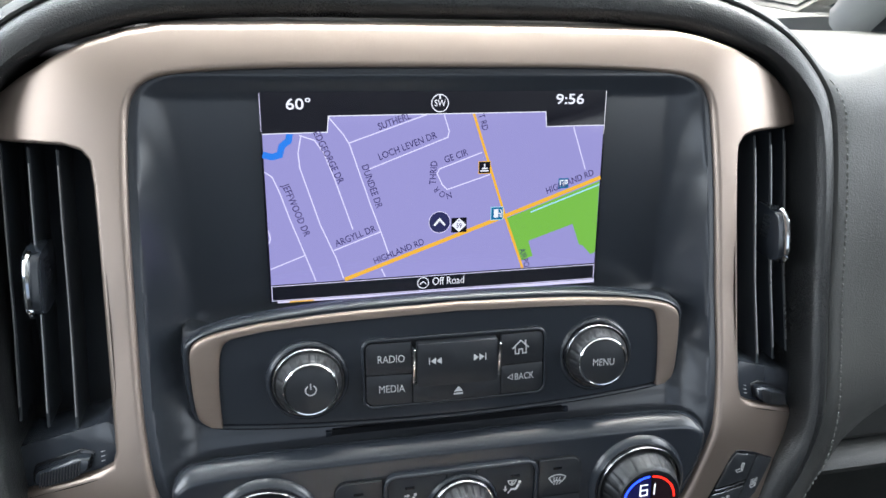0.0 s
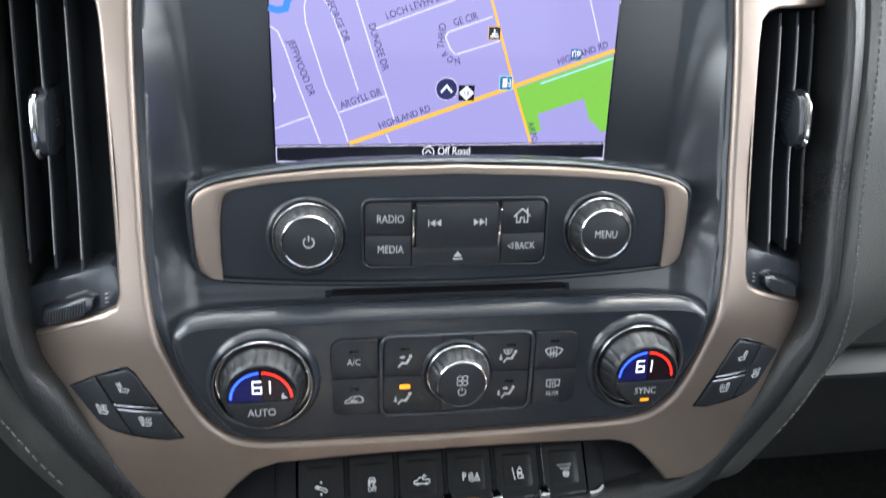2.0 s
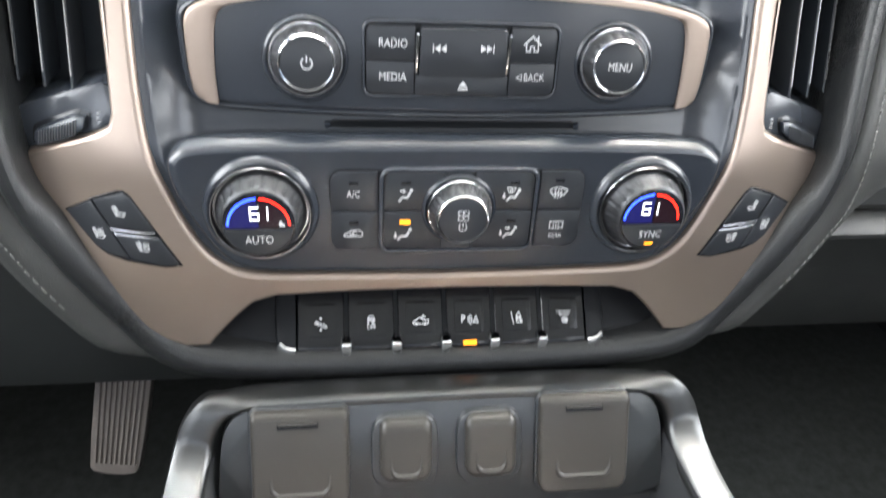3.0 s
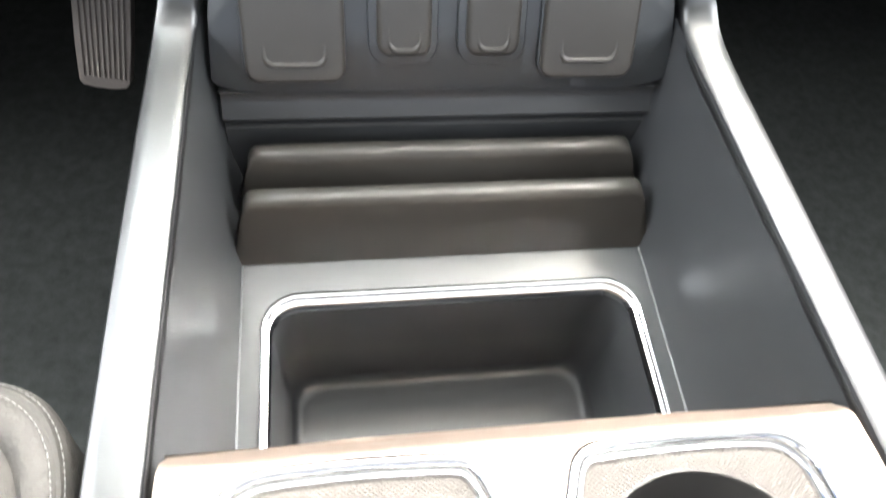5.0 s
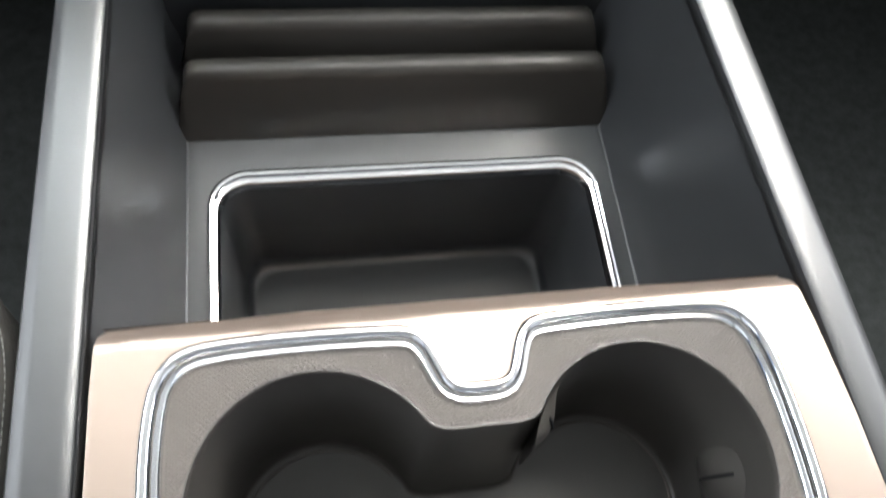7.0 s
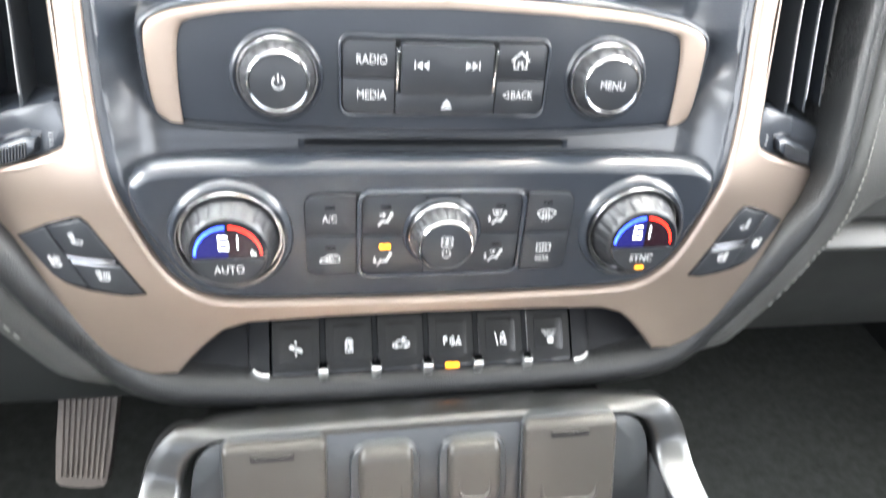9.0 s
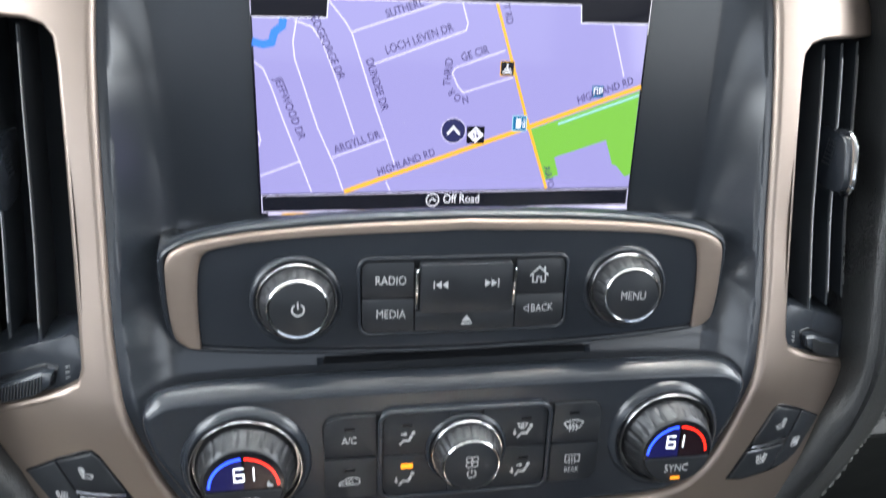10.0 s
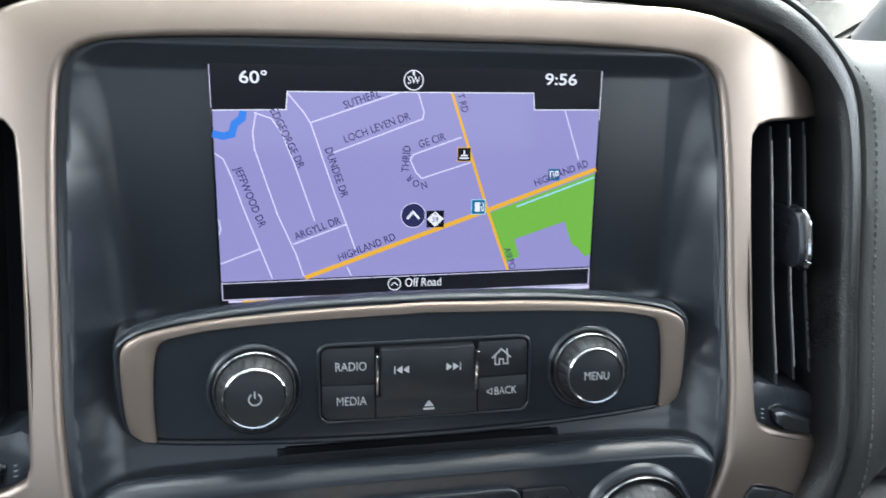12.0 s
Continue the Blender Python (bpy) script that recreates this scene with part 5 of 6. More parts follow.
ICONS = [
    ([(0.5, [(-3.3, 0.4), (-2.3, 1.3), (-0.2, 0.2), (2.0, -0.3), (3.2, -1.6), (2.4, -2.2), (0.6, -1.0), (-1.6, -0.4), (-3.3, 0.4)]), (0.5, [(-2.2, 1.2), (-1.0, -0.5)])],
     [[(-2.4, 0.6), (-1.4, 0.3), (-0.8, -0.3), (-2.2, 0.0)], [(0.0, 3.5), (0.7, 2.6), (0.0, 1.9), (-0.7, 2.6)], [(0.0, -2.2), (0.7, -2.9), (0.0, -3.7), (-0.7, -2.9)]]),
    ([(0.5, [(-1.5, 2.0), (-1.1, 3.2), (1.1, 3.2), (1.5, 2.0)]), (0.5, [(-1.9, 2.0), (1.9, 2.0), (1.9, 0.9), (-1.9, 0.9), (-1.9, 2.0)]), (0.6, [(-1.2, 0.6), (-2.0, -0.2), (-1.2, -0.8)]), (0.6, [(1.2, 0.6), (0.4, -0.2), (1.2, -0.8)])],
     [[(-1.5, 1.6), (1.5, 1.6), (1.5, 1.2), (-1.5, 1.2)]]),
    ([(0.55, [(-4.2, -1.4), (-4.2, -0.2), (-2.6, 0.3), (-1.4, 1.5), (0.6, 1.6), (0.9, 0.5), (4.2, 0.4), (4.2, -1.0), (3.4, -1.5), (-4.2, -1.4)]), (0.5, [(0.6, 2.0), (1.6, 2.9)]), (0.5, [(1.6, 1.4), (2.6, 2.3)])],
     [ring(-2.4, -1.5, 0.75, 12), ring(2.4, -1.5, 0.75, 12), [(0.4, 2.2), (1.2, 3.1), (2.0, 2.4), (1.2, 1.6)]]),
    ([(0.5, arc(-2.4, 0, 1.8, -42, 42, 6)), (0.5, arc(-2.4, 0, 2.8, -42, 42, 6)), (0.5, arc(-2.4, 0, 3.8, -40, 40, 6)), (0.55, [(1.9, -1.7), (4.9, -1.7), (3.8, 1.8), (1.9, -1.7)])],
     [[(3.0, -0.9), (4.1, -0.9), (3.7, 0.6)]]),
    ([(0.6, [(-3.2, 3.0), (-2.0, -3.0)]), (0.55, [(-0.2, -2.2), (-0.4, 0.8), (0.4, 2.4), (1.6, 2.4), (2.2, 0.8), (1.8, -2.4), (-0.2, -2.2)]), (0.5, [(-0.2, 0.6), (2.0, 0.6)]), (0.5, [(2.8, -0.8), (2.6, -2.8)]), (0.5, [(0.7, 2.6), (1.2, 3.4)])],
     [[(-0.1, 0.5), (1.9, 0.5), (1.7, -0.5), (0.0, -0.5)]]),
    ([(0.5, arc(0.5, -1.8, 1.6, 0, 360, 14)), (0.6, [(-0.6, -1.5), (1.6, -1.5)]), (0.6, [(-0.6, -2.3), (1.6, -2.3)])], []),
]
for n_ in range(6):
    x = (-68.6 + 27.5 * n_) * MM
    hw = 0.0126
    rows = []
    for d, sink in ((-hw - 0.0002, 0.006), (-hw, 0.0006), (-hw + 0.0006, 0.0001), (0, 0), (hw - 0.0006, 0.0001), (hw, 0.0006), (hw + 0.0002, 0.006)):
        rows.append([(x + d, y + sink * 0.5, z - sink) for y, z in prof])
    k = part("key", facing(sheet(rows), (x, -0.3, 0.1)), ROCKER, bank)
    m = Matrix.Translation((x, -0.0666, -0.2164)) @ pose(0, 0, 0, 45, 0, 0)
    part("key_face", plate(rounded(0, 0.002, 0.0165, 0.0185, 0.0015), [], lambda u, v, h: m @ Vector((u, v, 0.0003 - h)), 0.001, 0.0002, 0), ROCKER, k)
    m = m @ Matrix.Translation((0, 0, 0.0007)) @ Matrix.Diagonal((MM, MM, 1, 1))
    lines, areas = ICONS[n_]
    m_icon = m @ Matrix.Diagonal((1.02, 1.08, 1, 1))
    bm = strokes(lines, 0.55, m_icon, 0.0004)
    for outline in areas:
        patch(outline, m_icon, 0.00042, bm)
    part("symbol", bm, PRINT, k)
    if n_ == 1:
        part("legend", letters("OFF", 3.6, m @ Matrix.Translation((0, -2.6, 0)), 0.0005, 0.8, 0.01), PRINT, k)
    if n_ == 3:
        part("legend", letters("P", 6.0, m @ Matrix.Translation((-3.6, 0.2, 0)), 0.0005, 0.8, 0.02), PRINT, k)
        part("amber_light", block((x - 0.0038, -0.0771, -0.2262), (x + 0.0038, -0.0735, -0.2246), 0.0004), GLOW_AMBER, k, "lit amber indicator")
    if n_ == 5:
        part("legend", letters("EXHAUST", 2.1, m @ Matrix.Translation((0, 2.8, 0)), 0.0005, 0.95), PRINT, k)
        part("legend", letters("BRAKE", 2.1, m @ Matrix.Translation((0.2, 1.0, 0)), 0.0005, 0.95), PRINT, k)
for n_ in range(5):
    x = (-68.6 + 27.5 * (n_ + 0.5)) * MM
    part("chrome_divider", block((x - 0.0029, -0.0798, -0.2292), (x + 0.0029, -0.0722, -0.2204), 0.0014, 3), CHROME, bank, "small chrome divider")
    part("slot_rail", sheet([[(x + q, y + 0.001, z - 0.0012) for y, z in prof] for q in (-0.0013, 0.0013)]), DEEP, bank)
for s in (-1, 1):
    rows = []
    for d, back in ((0.0822, 0.0), (0.0868, 0.0005), (0.0905, 0.003), (0.0925, 0.008), (0.0935, 0.02)):
        rows.append([(s * d, y + back * 0.6, z + back * 0.35) for y, z in prof])
    part("end_cap", facing(sheet(rows), (s * 0.08, -0.4, 0.1)), DEEP, bank)
    rows = [[(s * x, y + back, z + back * 0.3) for y, z in prof] for x, back in ((0.0930, 0.006), (0.100, 0.007), (0.120, 0.010), (0.140, 0.014))]
    part("recess_end", facing(sheet(rows), (s * 0.08, -0.4, 0.1)), DEEP, bank)
    part("chrome_corner", tube([(s * a, b, c) for a, b, c in ((0.0822, -0.0768, -0.2266), (0.0860, -0.0764, -0.2264), (0.0890, -0.0752, -0.2254), (0.0908, -0.0735, -0.2238))], 0.0017, n=8, flat=1.5), CHROME, bank, "chrome corner")
rows = [[(x, y, z) for x in [-0.105 + 0.015 * i for i in range(15)]] for y, z in ((-0.070, -0.2300), (-0.0765, -0.2298), (-0.0778, -0.2312), (-0.075, -0.236))]
part("lip", facing(sheet(rows), (0, -0.4, 0.2)), LEATHER, bank)

# ---------------------------------------------------------------- centre console
console = thing("center_console", (0, -0.3, -0.66), "charcoal centre console with satin silver rails, open tray and bin", "console")


def rail(s):
    """Points along one rail: inner and outer edge, from the front hoop back."""
    inn = [(-0.127, 0.123), (-0.1275, 0.128), (-0.1285, 0.1335), (-0.129, 0.138), (-0.1295, 0.1405), (-0.13, 0.143)]
    out = [(-0.1475, 0.145), (-0.1495, 0.149), (-0.1505, 0.1530), (-0.1505, 0.1565), (-0.1505, 0.1585), (-0.151, 0.161)]
    ys = (-0.133, -0.215, -0.315, -0.40, -0.46, -0.62)
    j = 0 if s < 0 else 1
    return [(inn[i][j], out[i][j], ys[i]) for i in range(6)]


def hoop_rows():
    """The silver hoop and rails as one run of cross-sections from the left end over the front to the right end."""
    secs = []
    for s in (-1, 1):
        side = []
        for xi, xo, y in reversed(rail(s)):
            lo, hi = (xi, xo)
            side.append([Vector((lo + d * s, y, z)) for d, z in ((0.0, -0.2685), (0.0, -0.2652), (0.0010, -0.2634), (0.0030, -0.2625), (0.0052, -0.2622))]
                        + [Vector((hi + d * s, y, z)) for d, z in ((-0.0070, -0.2620), (-0.0046, -0.2622), (-0.0016, -0.2634), (0.0, -0.2665), (0.003, -0.30))])
        front = []
        for xi, zi, xo, zo in ((0.1245, -0.258, 0.1440, -0.254), (0.1225, -0.2505, 0.1400, -0.2435), (0.1185, -0.2440, 0.1330, -0.2355), (0.1120, -0.2400, 0.1240, -0.2300), (0.100, -0.2385, 0.108, -0.2275),
                               (0.05, -0.2375, 0.05, -0.2265)):
            yi, yo = socket_face(0, zi), socket_face(0, zo)
            a, b = Vector((s * xi, yi, zi)), Vector((s * xo, yo, zo))
            w = step(0.130, 0.108, xo)
            b = b.lerp(Vector((b.x, a.y + 0.019, a.z - 0.0008)), w)
            n = Vector((0, -0.89, 0.454)).lerp(Vector((0, -0.05, 1.0)), w)
            front.append([a - n * 0.012, a - n * 0.001, a + n * 0.0012 + (b - a) * 0.08, a + n * 0.0019 + (b - a) * 0.18, a + n * 0.0020 + (b - a) * 0.32, a + n * 0.0020 + (b - a) * 0.62, a + n * 0.0018 + (b - a) * 0.78, b + n * 0.0002 - (b - a) * 0.06, b - n * 0.004, b - n * 0.013])
        secs.append(side + front)
    return secs[0] + list(reversed(secs[1]))


def refine(rows, times):
    for _ in range(times):
        out = []
        for a, b in zip(rows, rows[1:]):
            out += [[p.lerp(q, 0.25) for p, q in zip(a, b)], [p.lerp(q, 0.75) for p, q in zip(a, b)]]
        rows = [rows[0]] + out + [rows[-1]]
    return rows


part("silver_hoop", facing(sheet(refine(hoop_rows(), 2)), (0, -0.4, 0.4)), SILVER, console, "satin silver rail hoop")

SOCK = round_off(mirrored(mm("0,-237.6 60,-238 100,-239 112,-242 118.5,-249 121,-260 122.5,-280 123.4,-294.6 60,-295 0,-295.2")), 2)
part("socket_panel", plate(SOCK, [], on(socket_face, -0.0012), 0.004, 0.0008, 0.03), SOCKETS, console)
rows = []
for y, z in mm("-133,-294.5 -128,-296 -127.6,-299 -128.4,-303 -130.4,-307 -133.6,-310.4 -135.6,-312.4 -135.4,-314.2 -129,-315.6 -127,-317.6 -128.6,-319.6 -132,-320.4 -133.6,-321.6 -134.2,-324 -136,-372"):
    rows.append([(x, y, z) for x in (-0.121, -0.06, 0, 0.06, 0.121)])
part("back_wall", facing(sheet(rows), (0, -0.5, 0.2)), CONSOLE, console)
for s in (-1, 1):
    rows = []
    for xi, xo, y in [(s * 0.122, 0, -0.100)] + rail(s):
        rows.append([(xi + 0.0004 * s, y, -0.262), (xi + 0.0002 * s, y, -0.275), (xi - 0.002 * s, y, -0.300), (xi - s * 0.0062, y, -0.345), (s * 0.1172, y, -0.3645), (s * 0.1166, y, -0.3664), (s * 0.1155, y, -0.3671)])
    part("inner_wall", facing(sheet(refine([[Vector(p) for p in r] for r in rows], 1)), (0, -0.3, -0.2)), CONSOLE, console)
    rows = []
    for xi, xo, y in [(s * 0.122, s * 0.1465, -0.09)] + rail(s):
        rows.append([(xo + 0.0025 * s, y, -0.296), (xo + 0.006 * s, y, -0.34), (xo + 0.008 * s, y, -0.5), (xo + 0.008 * s, y, -0.662)])
    part("outer_side", facing(sheet(rows), (s * 2, -0.3, -0.3)), CONSOLE, console)
    rows = [[(s * 0.1, 0.0, z), (s * 0.1465, -0.09, z)] for z in (-0.290, -0.32, -0.45, -0.662)]
    part("front_side", facing(sheet(rows), (s * 2, -0.3, -0.3)), CONSOLE, console)

# tray floor with the bin in it
BIN = rounded(0.0, -0.2845, 0.2010, 0.121, 0.016, 10)
tray_place = lambda u, v, h: (u, v, -0.3672 - h)
part("tray", plate([(-0.119, -0.13), (0.119, -0.13), (0.119, -0.55), (-0.119, -0.55)], [BIN], tray_place, 0.003, 0.0008, 0.04), CONSOLE, console)
rows = []
for grow, z in ((0.0, -0.368), (-0.001, -0.372), (-0.002, -0.42), (-0.0035, -0.455), (-0.005, -0.461), (-0.008, -0.4640), (-0.011, -0.4645)):
    rows.append([(u + grow * (1 if u > 0 else -1), v + grow * (1 if v > -0.2845 else -1), z) for u, v in BIN])
bm = facing(sheet(rows, closed_v=True), (0, -0.2845, -0.4))
n = len(BIN)
bm.verts.ensure_lookup_table()
bm.faces.new([bm.verts[len(bm.verts) - n + i] for i in range(n)])
part("bin", bm, CONSOLE, console, "deep charcoal bin")
RING_OUT, RING_IN = rounded(0.0005, -0.2845, 0.2135, 0.1405, 0.021, 14), rounded(0.0, -0.2845, 0.2000, 0.1205, 0.016, 14)
rows = []
for t, h in ((0.0, 0.0), (0.04, 0.0022), (0.16, 0.0036), (0.32, 0.0044), (0.47, 0.0040), (0.56, 0.0022), (0.60, 0.0016), (0.70, 0.0026), (0.82, 0.0024), (0.94, 0.0008), (1.0, -0.002)):
    rows.append([(a[0] + (b[0] - a[0]) * t, a[1] + (b[1] - a[1]) * t, -0.3670 + h) for a, b in zip(RING_OUT, RING_IN)])
part("chrome_ring", facing(sheet(rows, closed_v=True), (0, -0.28, 1)), CHROME, console, "polished chrome bin surround")

# upright dividers at the front of the tray
for y0, z0, y1, z1, half in ((-0.1545, -0.3212, -0.168, -0.360, 0.1095), (-0.1795, -0.3282, -0.1935, -0.3645, 0.1125)):
    rows = []
    d = Vector((0, y1 - y0, z1 - z0)).normalized()
    nrm = Vector((0, d.z, -d.y))
    sect = [(0.046, 0.0), (0.036, 0.0), (0.012, 0.0), (0.0050, 0.0), (0.0032, 0.0002), (0.0018, 0.0007), (0.0008, 0.0016), (0.0003, 0.0028), (0.0, 0.0050), (0.0, 0.0078), (0.0005, 0.0094), (0.002, 0.0104), (0.006, 0.0108), (0.036, 0.0108)]
    xs = [-half - 0.001, -half, -half + 0.0015, -half + 0.004, -half + 0.008, -0.05, 0, 0.05, half - 0.008, half - 0.004, half - 0.0015, half, half + 0.001]
    sinks = [0.030, 0.007, 0.003, 0.0008, 0, 0, 0, 0, 0, 0.0008, 0.003, 0.007, 0.030]
    for x, sink in zip(xs, sinks):
        rows.append([Vector((x * (1 + 1.9 * min(a, 0.036)), y0, z0)) + d * (a + sink * max(0, 1 - a / 0.036)) + Vector((0, 1.0, -0.04)) * b for a, b in sect])
    part("tray_divider", facing(sheet(rows), (0, -0.5, 0.4)), COVER, console, "upright tray divider with a rounded top")
# ---------------------------------------------------------------- socket covers
def socket_cover(cx, cz, w, h, label, big):
    """A hinged cap in a shallow frame, with a moulded smile-shaped finger ledge."""
    ob = thing("socket_cover", (cx, socket_face(cx, cz), cz - h / 2), label, "socket cover", "console socket covers")
    part("frame", plate(rounded(cx - 0.0003, cz - (0.0 if big else 0.0028), w + (0.002 if big else 0.0078), h + (0.002 if big else 0.0066), 0.006 if big else 0.010), [], on(socket_face, 0.0014 if big else 0.0026), 0.005, 0.0016, 0.0, 3), SOCKETS, ob)
    lift = 0.0062 if big else 0.0078
    r = (3.2, 3.2, 7.0, 7.0) if big else (5.5, 5.5, 6.5, 6.5)
    x0, x1, z0, z1 = [v * 1000 for v in (cx - w / 2, cx + w / 2, cz - h / 2, cz + h / 2)]
    cap = part("cap", eased_plate((corners(x0, z0, x1, z1, r, 8), 0.0026 if big else 0.0036), [], on(socket_face, lift), lift + 0.002, 0.04), COVER, ob)
    uw, uh, uz = (0.0305, 0.0135, cz - 0.0082) if big else (0.0160, 0.0150, cz - 0.0036)
    line = [(cx - uw / 2 - 0.0004, uz + uh / 2)] + arc(cx - uw / 2 + 0.0045, uz - uh / 2 + 0.0045, 0.0045, 180, 270, 6) + arc(cx + uw / 2 - 0.0045, uz - uh / 2 + 0.0045, 0.0045, 270, 360, 6) + [(cx + uw / 2 + 0.0004, uz + uh / 2)]
    rows = []
    for i, (x, z) in enumerate(line):
        swell_ = math.sin(math.pi * i / (len(line) - 1)) ** 0.6
        c = Vector((cx - x, 0, uz + uh / 2 - z))
        c = c.normalized() if c.length > 1e-6 else Vector((0, 0, 1))
        rows.append([(x + c.x * d, socket_face(x, z + c.z * d) - lift - b * swell_ + 0.0003, z + c.z * d) for d, b in ((-0.0016, 0.0), (-0.0010, 0.0009), (-0.0002, 0.0016), (0.0006, 0.0017), (0.0012, 0.0011), (0.0015, 0.0))])
    part("finger_lip", facing(sheet(rows), (cx, -1, 0.3)), COVER, cap)
    if big:
        # flat near-black plate painting the dark of the hinge slot
        part("hinge_slot", plate(rounded(cx - 0.001, cz + h / 2 - 0.0048, 0.021, 0.0030, 0.0005), [], on(socket_face, lift + 0.0002), 0.001, 0.0, 0), DEEP, cap)
        part("hinge_bar", tube([(cx - 0.0110, socket_face(cx, cz + h / 2 - 0.0045) - lift + 0.0002, cz + h / 2 - 0.0041), (cx + 0.0090, socket_face(cx, cz + h / 2 - 0.0045) - lift + 0.0002, cz + h / 2 - 0.0041)], 0.0009, n=6), COVER, cap)
    return ob


socket_cover(-0.0798, -0.2625, 0.0505, 0.0482, "square charcoal hinged socket cover with a moulded finger lip", True)
socket_cover(0.0738, -0.2614, 0.0512, 0.0492, "square charcoal hinged socket cover with a moulded finger lip", True)
socket_cover(-0.0246, -0.2592, 0.0280, 0.0302, "small rounded charcoal port cover with a moulded lip", False)
socket_cover(0.0214, -0.2590, 0.0282, 0.0306, "small rounded charcoal port cover with a moulded lip", False)

# ---------------------------------------------------------------- cup holder
cups = thing("cup_holder", (0.002, -0.39, -0.367), "champagne cup holder with chrome piping and textured rubber inlay", "cup holder")
MID = -0.392


def skew(p):
    return (p[0] + (-0.33 - p[1]) * 0.032, p[1])


HALF = mm("0,-359.4 6,-359.3 9.4,-357.8 11.4,-353.5 13.6,-347 16.6,-341.6 21,-338.2 28,-336.9 62,-336.0 90,-336.9 100,-339.4 106.5,-345.2 110.4,-354 112.8,-372 113.4,-392")


def loop(inset):
    """The chrome loop, drawn in by so much: front half mirrored to the back."""
    q = [(x, y) for x, y in HALF] + [(x, 2 * MID - y) for x, y in reversed(HALF[1:-1])] + [(0, 2 * MID + 0.3594)]
    q = q[:-1]
    full = q + [(0.0, 2 * MID + 0.3594)] + [(-x, y) for x, y in reversed(q[1:])]
    full = round_off(full, 1)
    if inset:
        ar = sum(full[i - 1][0] * full[i][1] - full[i][0] * full[i - 1][1] for i in range(len(full)))
        sg = 1 if ar > 0 else -1
        full = [(x - sg * (-outward(full, i).x) * inset, y - sg * (-outward(full, i).y) * inset) for i, (x, y) in enumerate(full)]
    return [skew(p) for p in full]


def block_top(u, v, h):
    """The top of the holder, rolled down along its front edge."""
    t = step(-0.338, -0.3265, v)
    return (u, v, -0.2622 - 0.009 * t * t - h)


LOOP0 = loop(0.0)
OUT = round_off([(-0.1235, -0.3265), (0.1275, -0.3265), (0.1310, -0.3330), (0.139, -0.40), (0.142, -0.50), (-0.1275, -0.50), (-0.1265, -0.40), (-0.1262, -0.3330)], 1)
part("top_cover", plate(OUT, [loop(0.0006)], block_top, 0.006, 0.0012, 0.003), CHAMPAGNE, cups, "champagne satin-metal cover")
rows = [[(-0.1255, y, z), (0, y, z), (0.130, y, z)] for y, z in ((-0.3275, -0.270), (-0.3270, -0.280), (-0.3300, -0.367))]
part("front_face", facing(sheet(rows), (0, 1, -0.2)), CHAMPAGNE, cups)
sect = [(-0.0004, -0.003), (-0.0002, 0.0010), (0.0006, 0.0021), (0.0018, 0.0028), (0.0030, 0.0027), (0.0040, 0.0019), (0.0047, 0.0006), (0.0051, -0.0009), (0.0056, -0.0007), (0.0063, -0.0006), (0.0070, -0.0012), (0.0074, -0.003)]
rows = [[(x, y, -0.2622 + h) for x, y in loop(d)] for d, h in sect]
part("chrome_piping", facing(sheet(rows, closed_v=True), (0, MID, 1)), CHROME, cups, "polished chrome piping")


def eight(r, cx, cy, neck_top, neck_low, nx, n=72):
    """Two round wells joined by a neck."""
    out = []
    a0 = math.atan2(neck_top - cy, -nx + cx)
    a1 = math.atan2(neck_low - cy, -nx + cx)
    for i in range(n + 1):
        a = a0 + (2 * math.pi + a1 - a0) * i / n
        out.append((-cx + r * math.cos(a), cy + r * math.sin(a)))
    out = [(-0.006, neck_top), (-nx + 0.0030, neck_top)] + out[1:-1] + [(-nx + 0.0030, neck_low), (-0.006, neck_low)]
    return [skew(p) for p in round_off(out + [(-x, y) for x, y in reversed(out)], 1)]


WELL0 = eight(0.0430, 0.0570, MID - 0.001, -0.3742, -0.4085, 0.0165)
part("rubber_inlay", plate(loop(0.0068), [eight(0.0436, 0.0570, MID - 0.001, -0.3738, -0.4089, 0.0165)], lambda u, v, h: (u, v, -0.2648 - h), 0.003, 0.0005, 0.0), RUBBER, cups, "taupe rubber inlay with a fine fish-scale texture")
rows = []
for r, cy, nt, nl, nx, z in ((0.0436, MID - 0.001, -0.3736, -0.4091, 0.0165, -0.2649), (0.0432, MID - 0.001, -0.3741, -0.4086, 0.0166, -0.2648), (0.0427, MID - 0.001, -0.3745, -0.4084, 0.0167, -0.2656), (0.0424, MID - 0.0012, -0.3752, -0.4085, 0.0168, -0.2680),
                             (0.0412, MID - 0.0036, -0.3790, -0.4095, 0.0172, -0.290), (0.0395, MID - 0.0070, -0.3860, -0.411, 0.0178, -0.325), (0.0386, MID - 0.0086, -0.3885, -0.412, 0.018, -0.3365),
                             (0.0380, MID - 0.0094, -0.3892, -0.412, 0.0182, -0.3400), (0.0372, MID - 0.0098, -0.3900, -0.412, 0.0186, -0.3414), (0.0362, MID - 0.0098, -0.3908, -0.411, 0.019, -0.3416)):
    rows.append([(x, y, z) for x, y in eight(r, 0.0570, cy, nt, nl, nx)])
bm = facing(sheet(rows, closed_v=True), (0, MID, -0.3))
bm.verts.ensure_lookup_table()
n = len(WELL0)
tail = [bm.verts[len(bm.verts) - n + i] for i in range(n)]
bmesh.ops.triangle_fill(bm, use_beauty=True, edges=[bm.edges.get((tail[i], tail[(i + 1) % n])) for i in range(n)], normal=(0, 0, 1))
part("well_liner", bm, CUPLASTIC, cups, "charcoal double cup well", sharp=50)
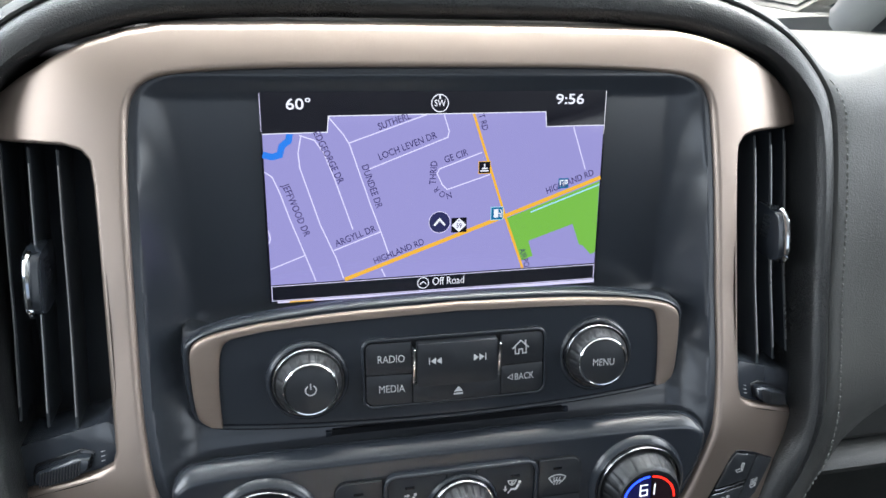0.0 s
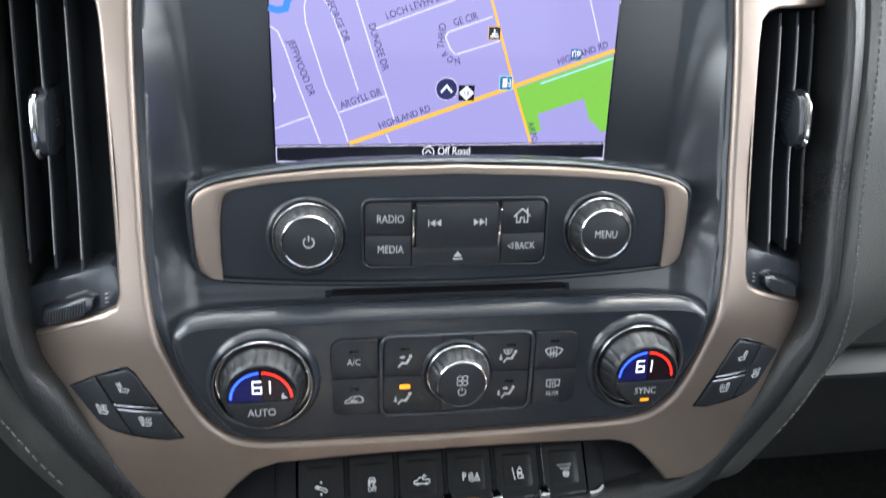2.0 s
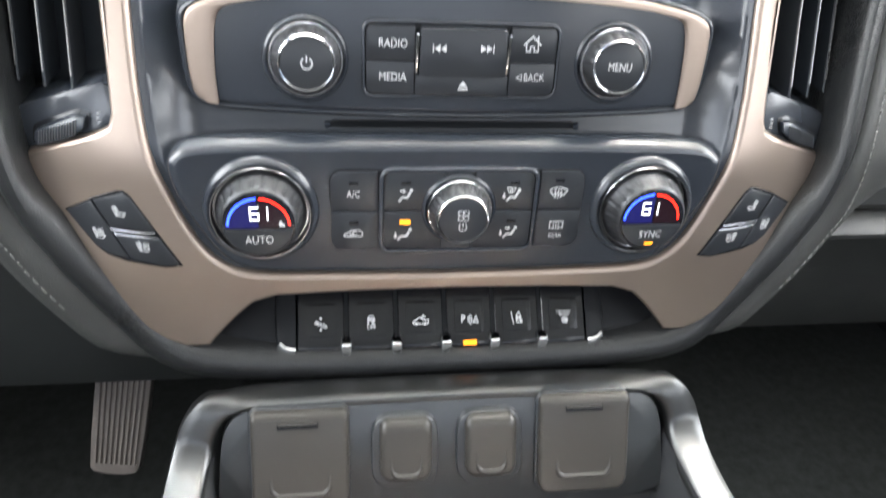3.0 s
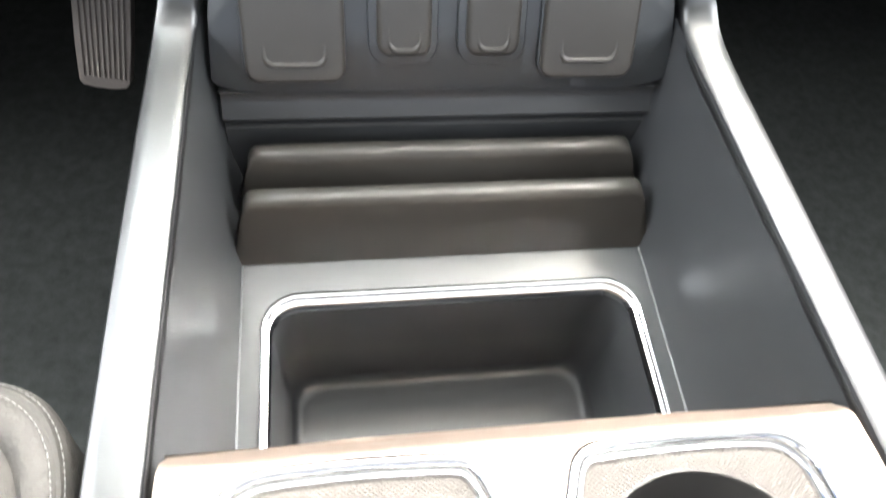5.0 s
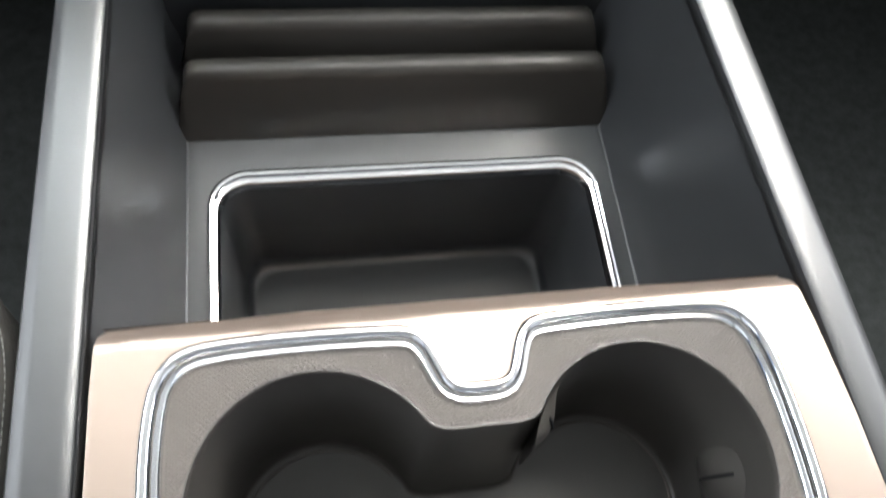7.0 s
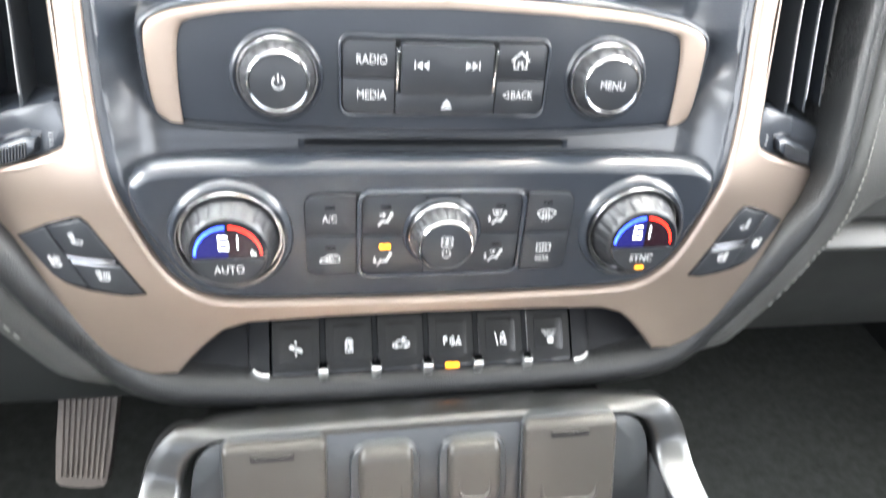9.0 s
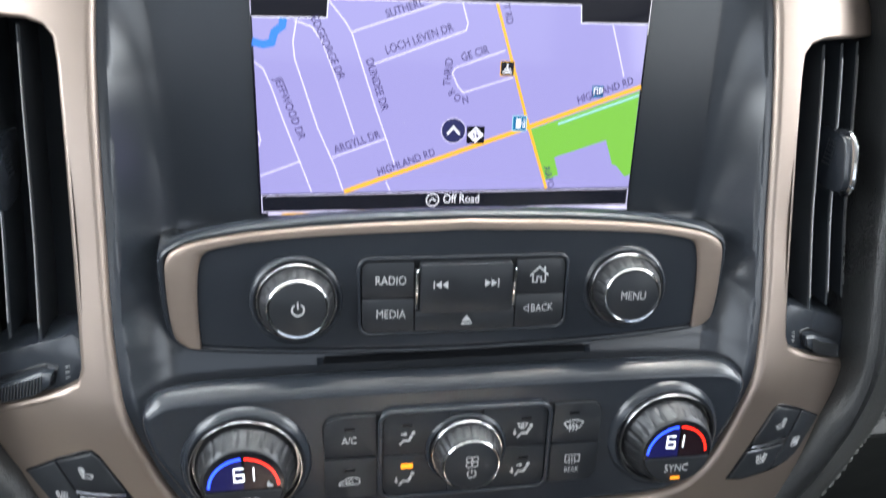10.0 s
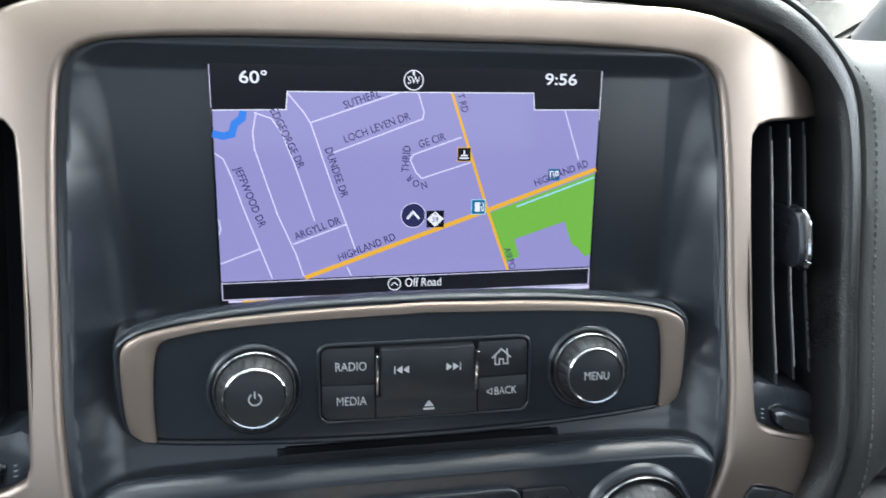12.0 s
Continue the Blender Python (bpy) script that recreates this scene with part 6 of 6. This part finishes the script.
for cx, cy, a, z, r in ((0.0570, MID - 0.0045, -4, -0.300, 0.0407), (-0.0570, MID - 0.0045, 184, -0.300, 0.0407), (0.0570, MID - 0.003, 147, -0.284, 0.0415), (-0.0570, MID - 0.003, -38, -0.300, 0.0407)):
    x, y = skew((cx, cy))
    d, t = Vector((math.cos(radians(a)), math.sin(radians(a)), 0)), Vector((-math.sin(radians(a)), math.cos(radians(a)), 0))
    rows = []
    for i in range(11):
        v = (i - 5) / 5
        row = []
        for j in range(13):
            u = (j - 6) / 6
            bulge = max(0.0, 1 - u * u) ** 1.3 * max(0.0, 1 - v * v) ** 1.3
            w = 0.0135 * u
            row.append(Vector((x, y, z - 0.019 * v)) + d * (math.sqrt(r * r - w * w) + 0.0010 - 0.0066 * bulge - 0.0017 * v) + t * w)
        rows.append(row)
    fin = part("cup_grip", facing(sheet(rows), (x, y, z)), CUPLASTIC, cups, "soft rubber cup grip")
    slit = [Vector((x, y, z - 0.019 * v)) + d * (r + 0.0008 - 0.0066 * (1 - v * v) ** 1.3 - 0.0017 * v) for v in [-0.62 + 0.155 * j for j in range(9)]]
    # near-black bar painting the dark of the slit, no cut is made
    part("grip_slit", tube(slit, 0.0006, n=6, up=tuple(d)), DEEP, fin)
# paler ring that paints the highlight round the edge of each cup floor
for cx in (-0.0570, 0.0570):
    x, y = skew((cx, MID - 0.0098))
    part("floor_edge_glint", tube([(x + 0.0354 * math.cos(radians(a)), y + 0.0354 * math.sin(radians(a)), -0.3413) for a in [(38 if cx < 0 else 218) + 5 * k for k in range(58)]], 0.0006, n=6), RUBBER, cups)
# fish-scale nubs of the inlay
lo, hi = loop(0.0076), eight(0.0441, 0.0570, MID - 0.001, -0.3730, -0.4097, 0.0160)


def inside(p, poly):
    c = False
    for i in range(len(poly)):
        (x1, y1), (x2, y2) = poly[i - 1], poly[i]
        if (y1 > p[1]) != (y2 > p[1]) and p[0] < (x2 - x1) * (p[1] - y1) / (y2 - y1) + x1:
            c = not c
    return c


verts, faces = [], []
STEP_U, STEP_V = 0.0021, 0.00092
for j in range(124):
    y = -0.339 - STEP_V * j
    if y < -0.45:
        break
    for i in range(120):
        x = -0.122 + STEP_U * (i + 0.5 * (j % 2))
        if inside((x, y), lo) and not inside((x, y), hi):
            k = len(verts)
            z = -0.2648
            for a, h in ((1.0, 0.0), (0.70, 0.00028)):
                verts += [(x - 0.00101 * a, y, z + h), (x, y - 0.00088 * a, z + h), (x + 0.00101 * a, y, z + h), (x, y + 0.00088 * a, z + h)]
            faces += [(k + n, k + (n + 1) % 4, k + 4 + (n + 1) % 4, k + 4 + n) for n in range(4)] + [(k + 4, k + 5, k + 6, k + 7)]
me = bpy.data.meshes.new("inlay_texture")
me.from_pydata(verts, [], faces)
me.materials.append(RUBBER)
nubs = new("inlay_texture", me)
nubs.parent, nubs.matrix_parent_inverse = cups, BASE[cups.name].inverted()
tagged(nubs, "fine moulded rubber scales", kind="stuff")

# ---------------------------------------------------------------- accelerator pedal
pedal = thing("accelerator_pedal", (-0.245, 0.03, -0.46), "worn ribbed accelerator pedal hanging over dark carpet", "pedal")
PED = pose(-0.2275, 0.048, -0.382, 62, 0, 0) @ pose(0, 0, 0, 0, 0, -8) @ Matrix.Diagonal((1.02, 1.0, 1, 1))
part("pad", plate(round_off([(-0.020, 0.042), (0.022, 0.042), (0.0195, -0.062), (0.014, -0.070), (-0.014, -0.070), (-0.0195, -0.064)], 1), [], lambda u, v, h: PED @ Vector((u, v, -h)), 0.012, 0.003, 0), PEDALMETAL, pedal)
for i in range(9):
    u = -0.0155 + 0.0039 * i
    part("rib", tube([PED @ Vector((u * 0.92, -0.06, 0.0004)), PED @ Vector((u * 1.05, 0.041, 0.0004))], 0.0013, n=6), PEDALMETAL, pedal)
part("arm", tube([PED @ Vector((0, 0.06, -0.015)), PED @ Vector((0, 0.12, -0.03)), PED @ Vector((0.0, 0.26, -0.02))], 0.009, n=8), VOID, pedal)

# ---------------------------------------------------------------- driver's seat cushion
seat = thing("driver_seat", (-0.42, -0.55, -0.66), "grey leather driver seat cushion with double pale stitching", "seat")
EDGE = round_off([(-0.66, -0.30), (-0.60, -0.283), (-0.25, -0.278), (-0.20, -0.281), (-0.176, -0.294), (-0.164, -0.32), (-0.162, -0.36), (-0.165, -0.5), (-0.175, -0.85), (-0.60, -0.87), (-0.66, -0.8)], 2)
cx, cy = -0.41, -0.57
rows = []
for inset, z in ((0.016, -0.60), (0.010, -0.42), (0.004, -0.335), (0.001, -0.310), (0.0, -0.301), (0.001, -0.2965), (0.0035, -0.2935), (0.0055, -0.2938), (0.009, -0.2915), (0.014, -0.2898), (0.0185, -0.2905), (0.0215, -0.2935), (0.0245, -0.2900), (0.032, -0.285), (0.05, -0.279), (0.10, -0.277), (0.16, -0.281)):
    row = []
    for i, (x, y) in enumerate(EDGE):
        o = outward(EDGE, i)
        if sum(EDGE[j - 1][0] * EDGE[j][1] - EDGE[j][0] * EDGE[j - 1][1] for j in range(len(EDGE))) > 0:
            o = -o
        d = Vector((x - cx, y - cy))
        k = 1 - inset / max(0.05, d.length)
        row.append((cx + d.x * k, cy + d.y * k, z))
    rows.append(row)
bm = facing(sheet(rows, closed_v=True), (0, -0.5, 2))
bm.verts.ensure_lookup_table()
bm.faces.new([bm.verts[len(bm.verts) - len(EDGE) + i] for i in range(len(EDGE))])
part("cushion", bm, SEATHIDE, seat)
bm = bmesh.new()
for inset, z in ((0.0022, -0.2948), (0.0074, -0.2926)):
    line = []
    for x, y in EDGE:
        d = Vector((x - cx, y - cy))
        k = 1 - inset / d.length
        line.append(Vector((cx + d.x * k, cy + d.y * k, z)))
    for a, b in zip(line, line[1:]):
        if a.x < -0.45 or a.y < -0.6:
            continue
        n = max(1, round((b - a).length / 0.0033))
        for k in range(n):
            p, q = a.lerp(b, (k + 0.1) / n), a.lerp(b, (k + 0.8) / n)
            sheet([[v + Vector((0, 0, 0.0008)) for v in (p, q)], [p + Vector((0.0002, 0.0001, 0.0010)), q + Vector((0.0002, 0.0001, 0.0010))], [p + Vector((0.0004, 0.0003, 0.0004)), q + Vector((0.0004, 0.0003, 0.0004))]], bm=bm)
tagged(part("stitching", bm, THREAD, seat, "pale double stitching"), kind="stuff")
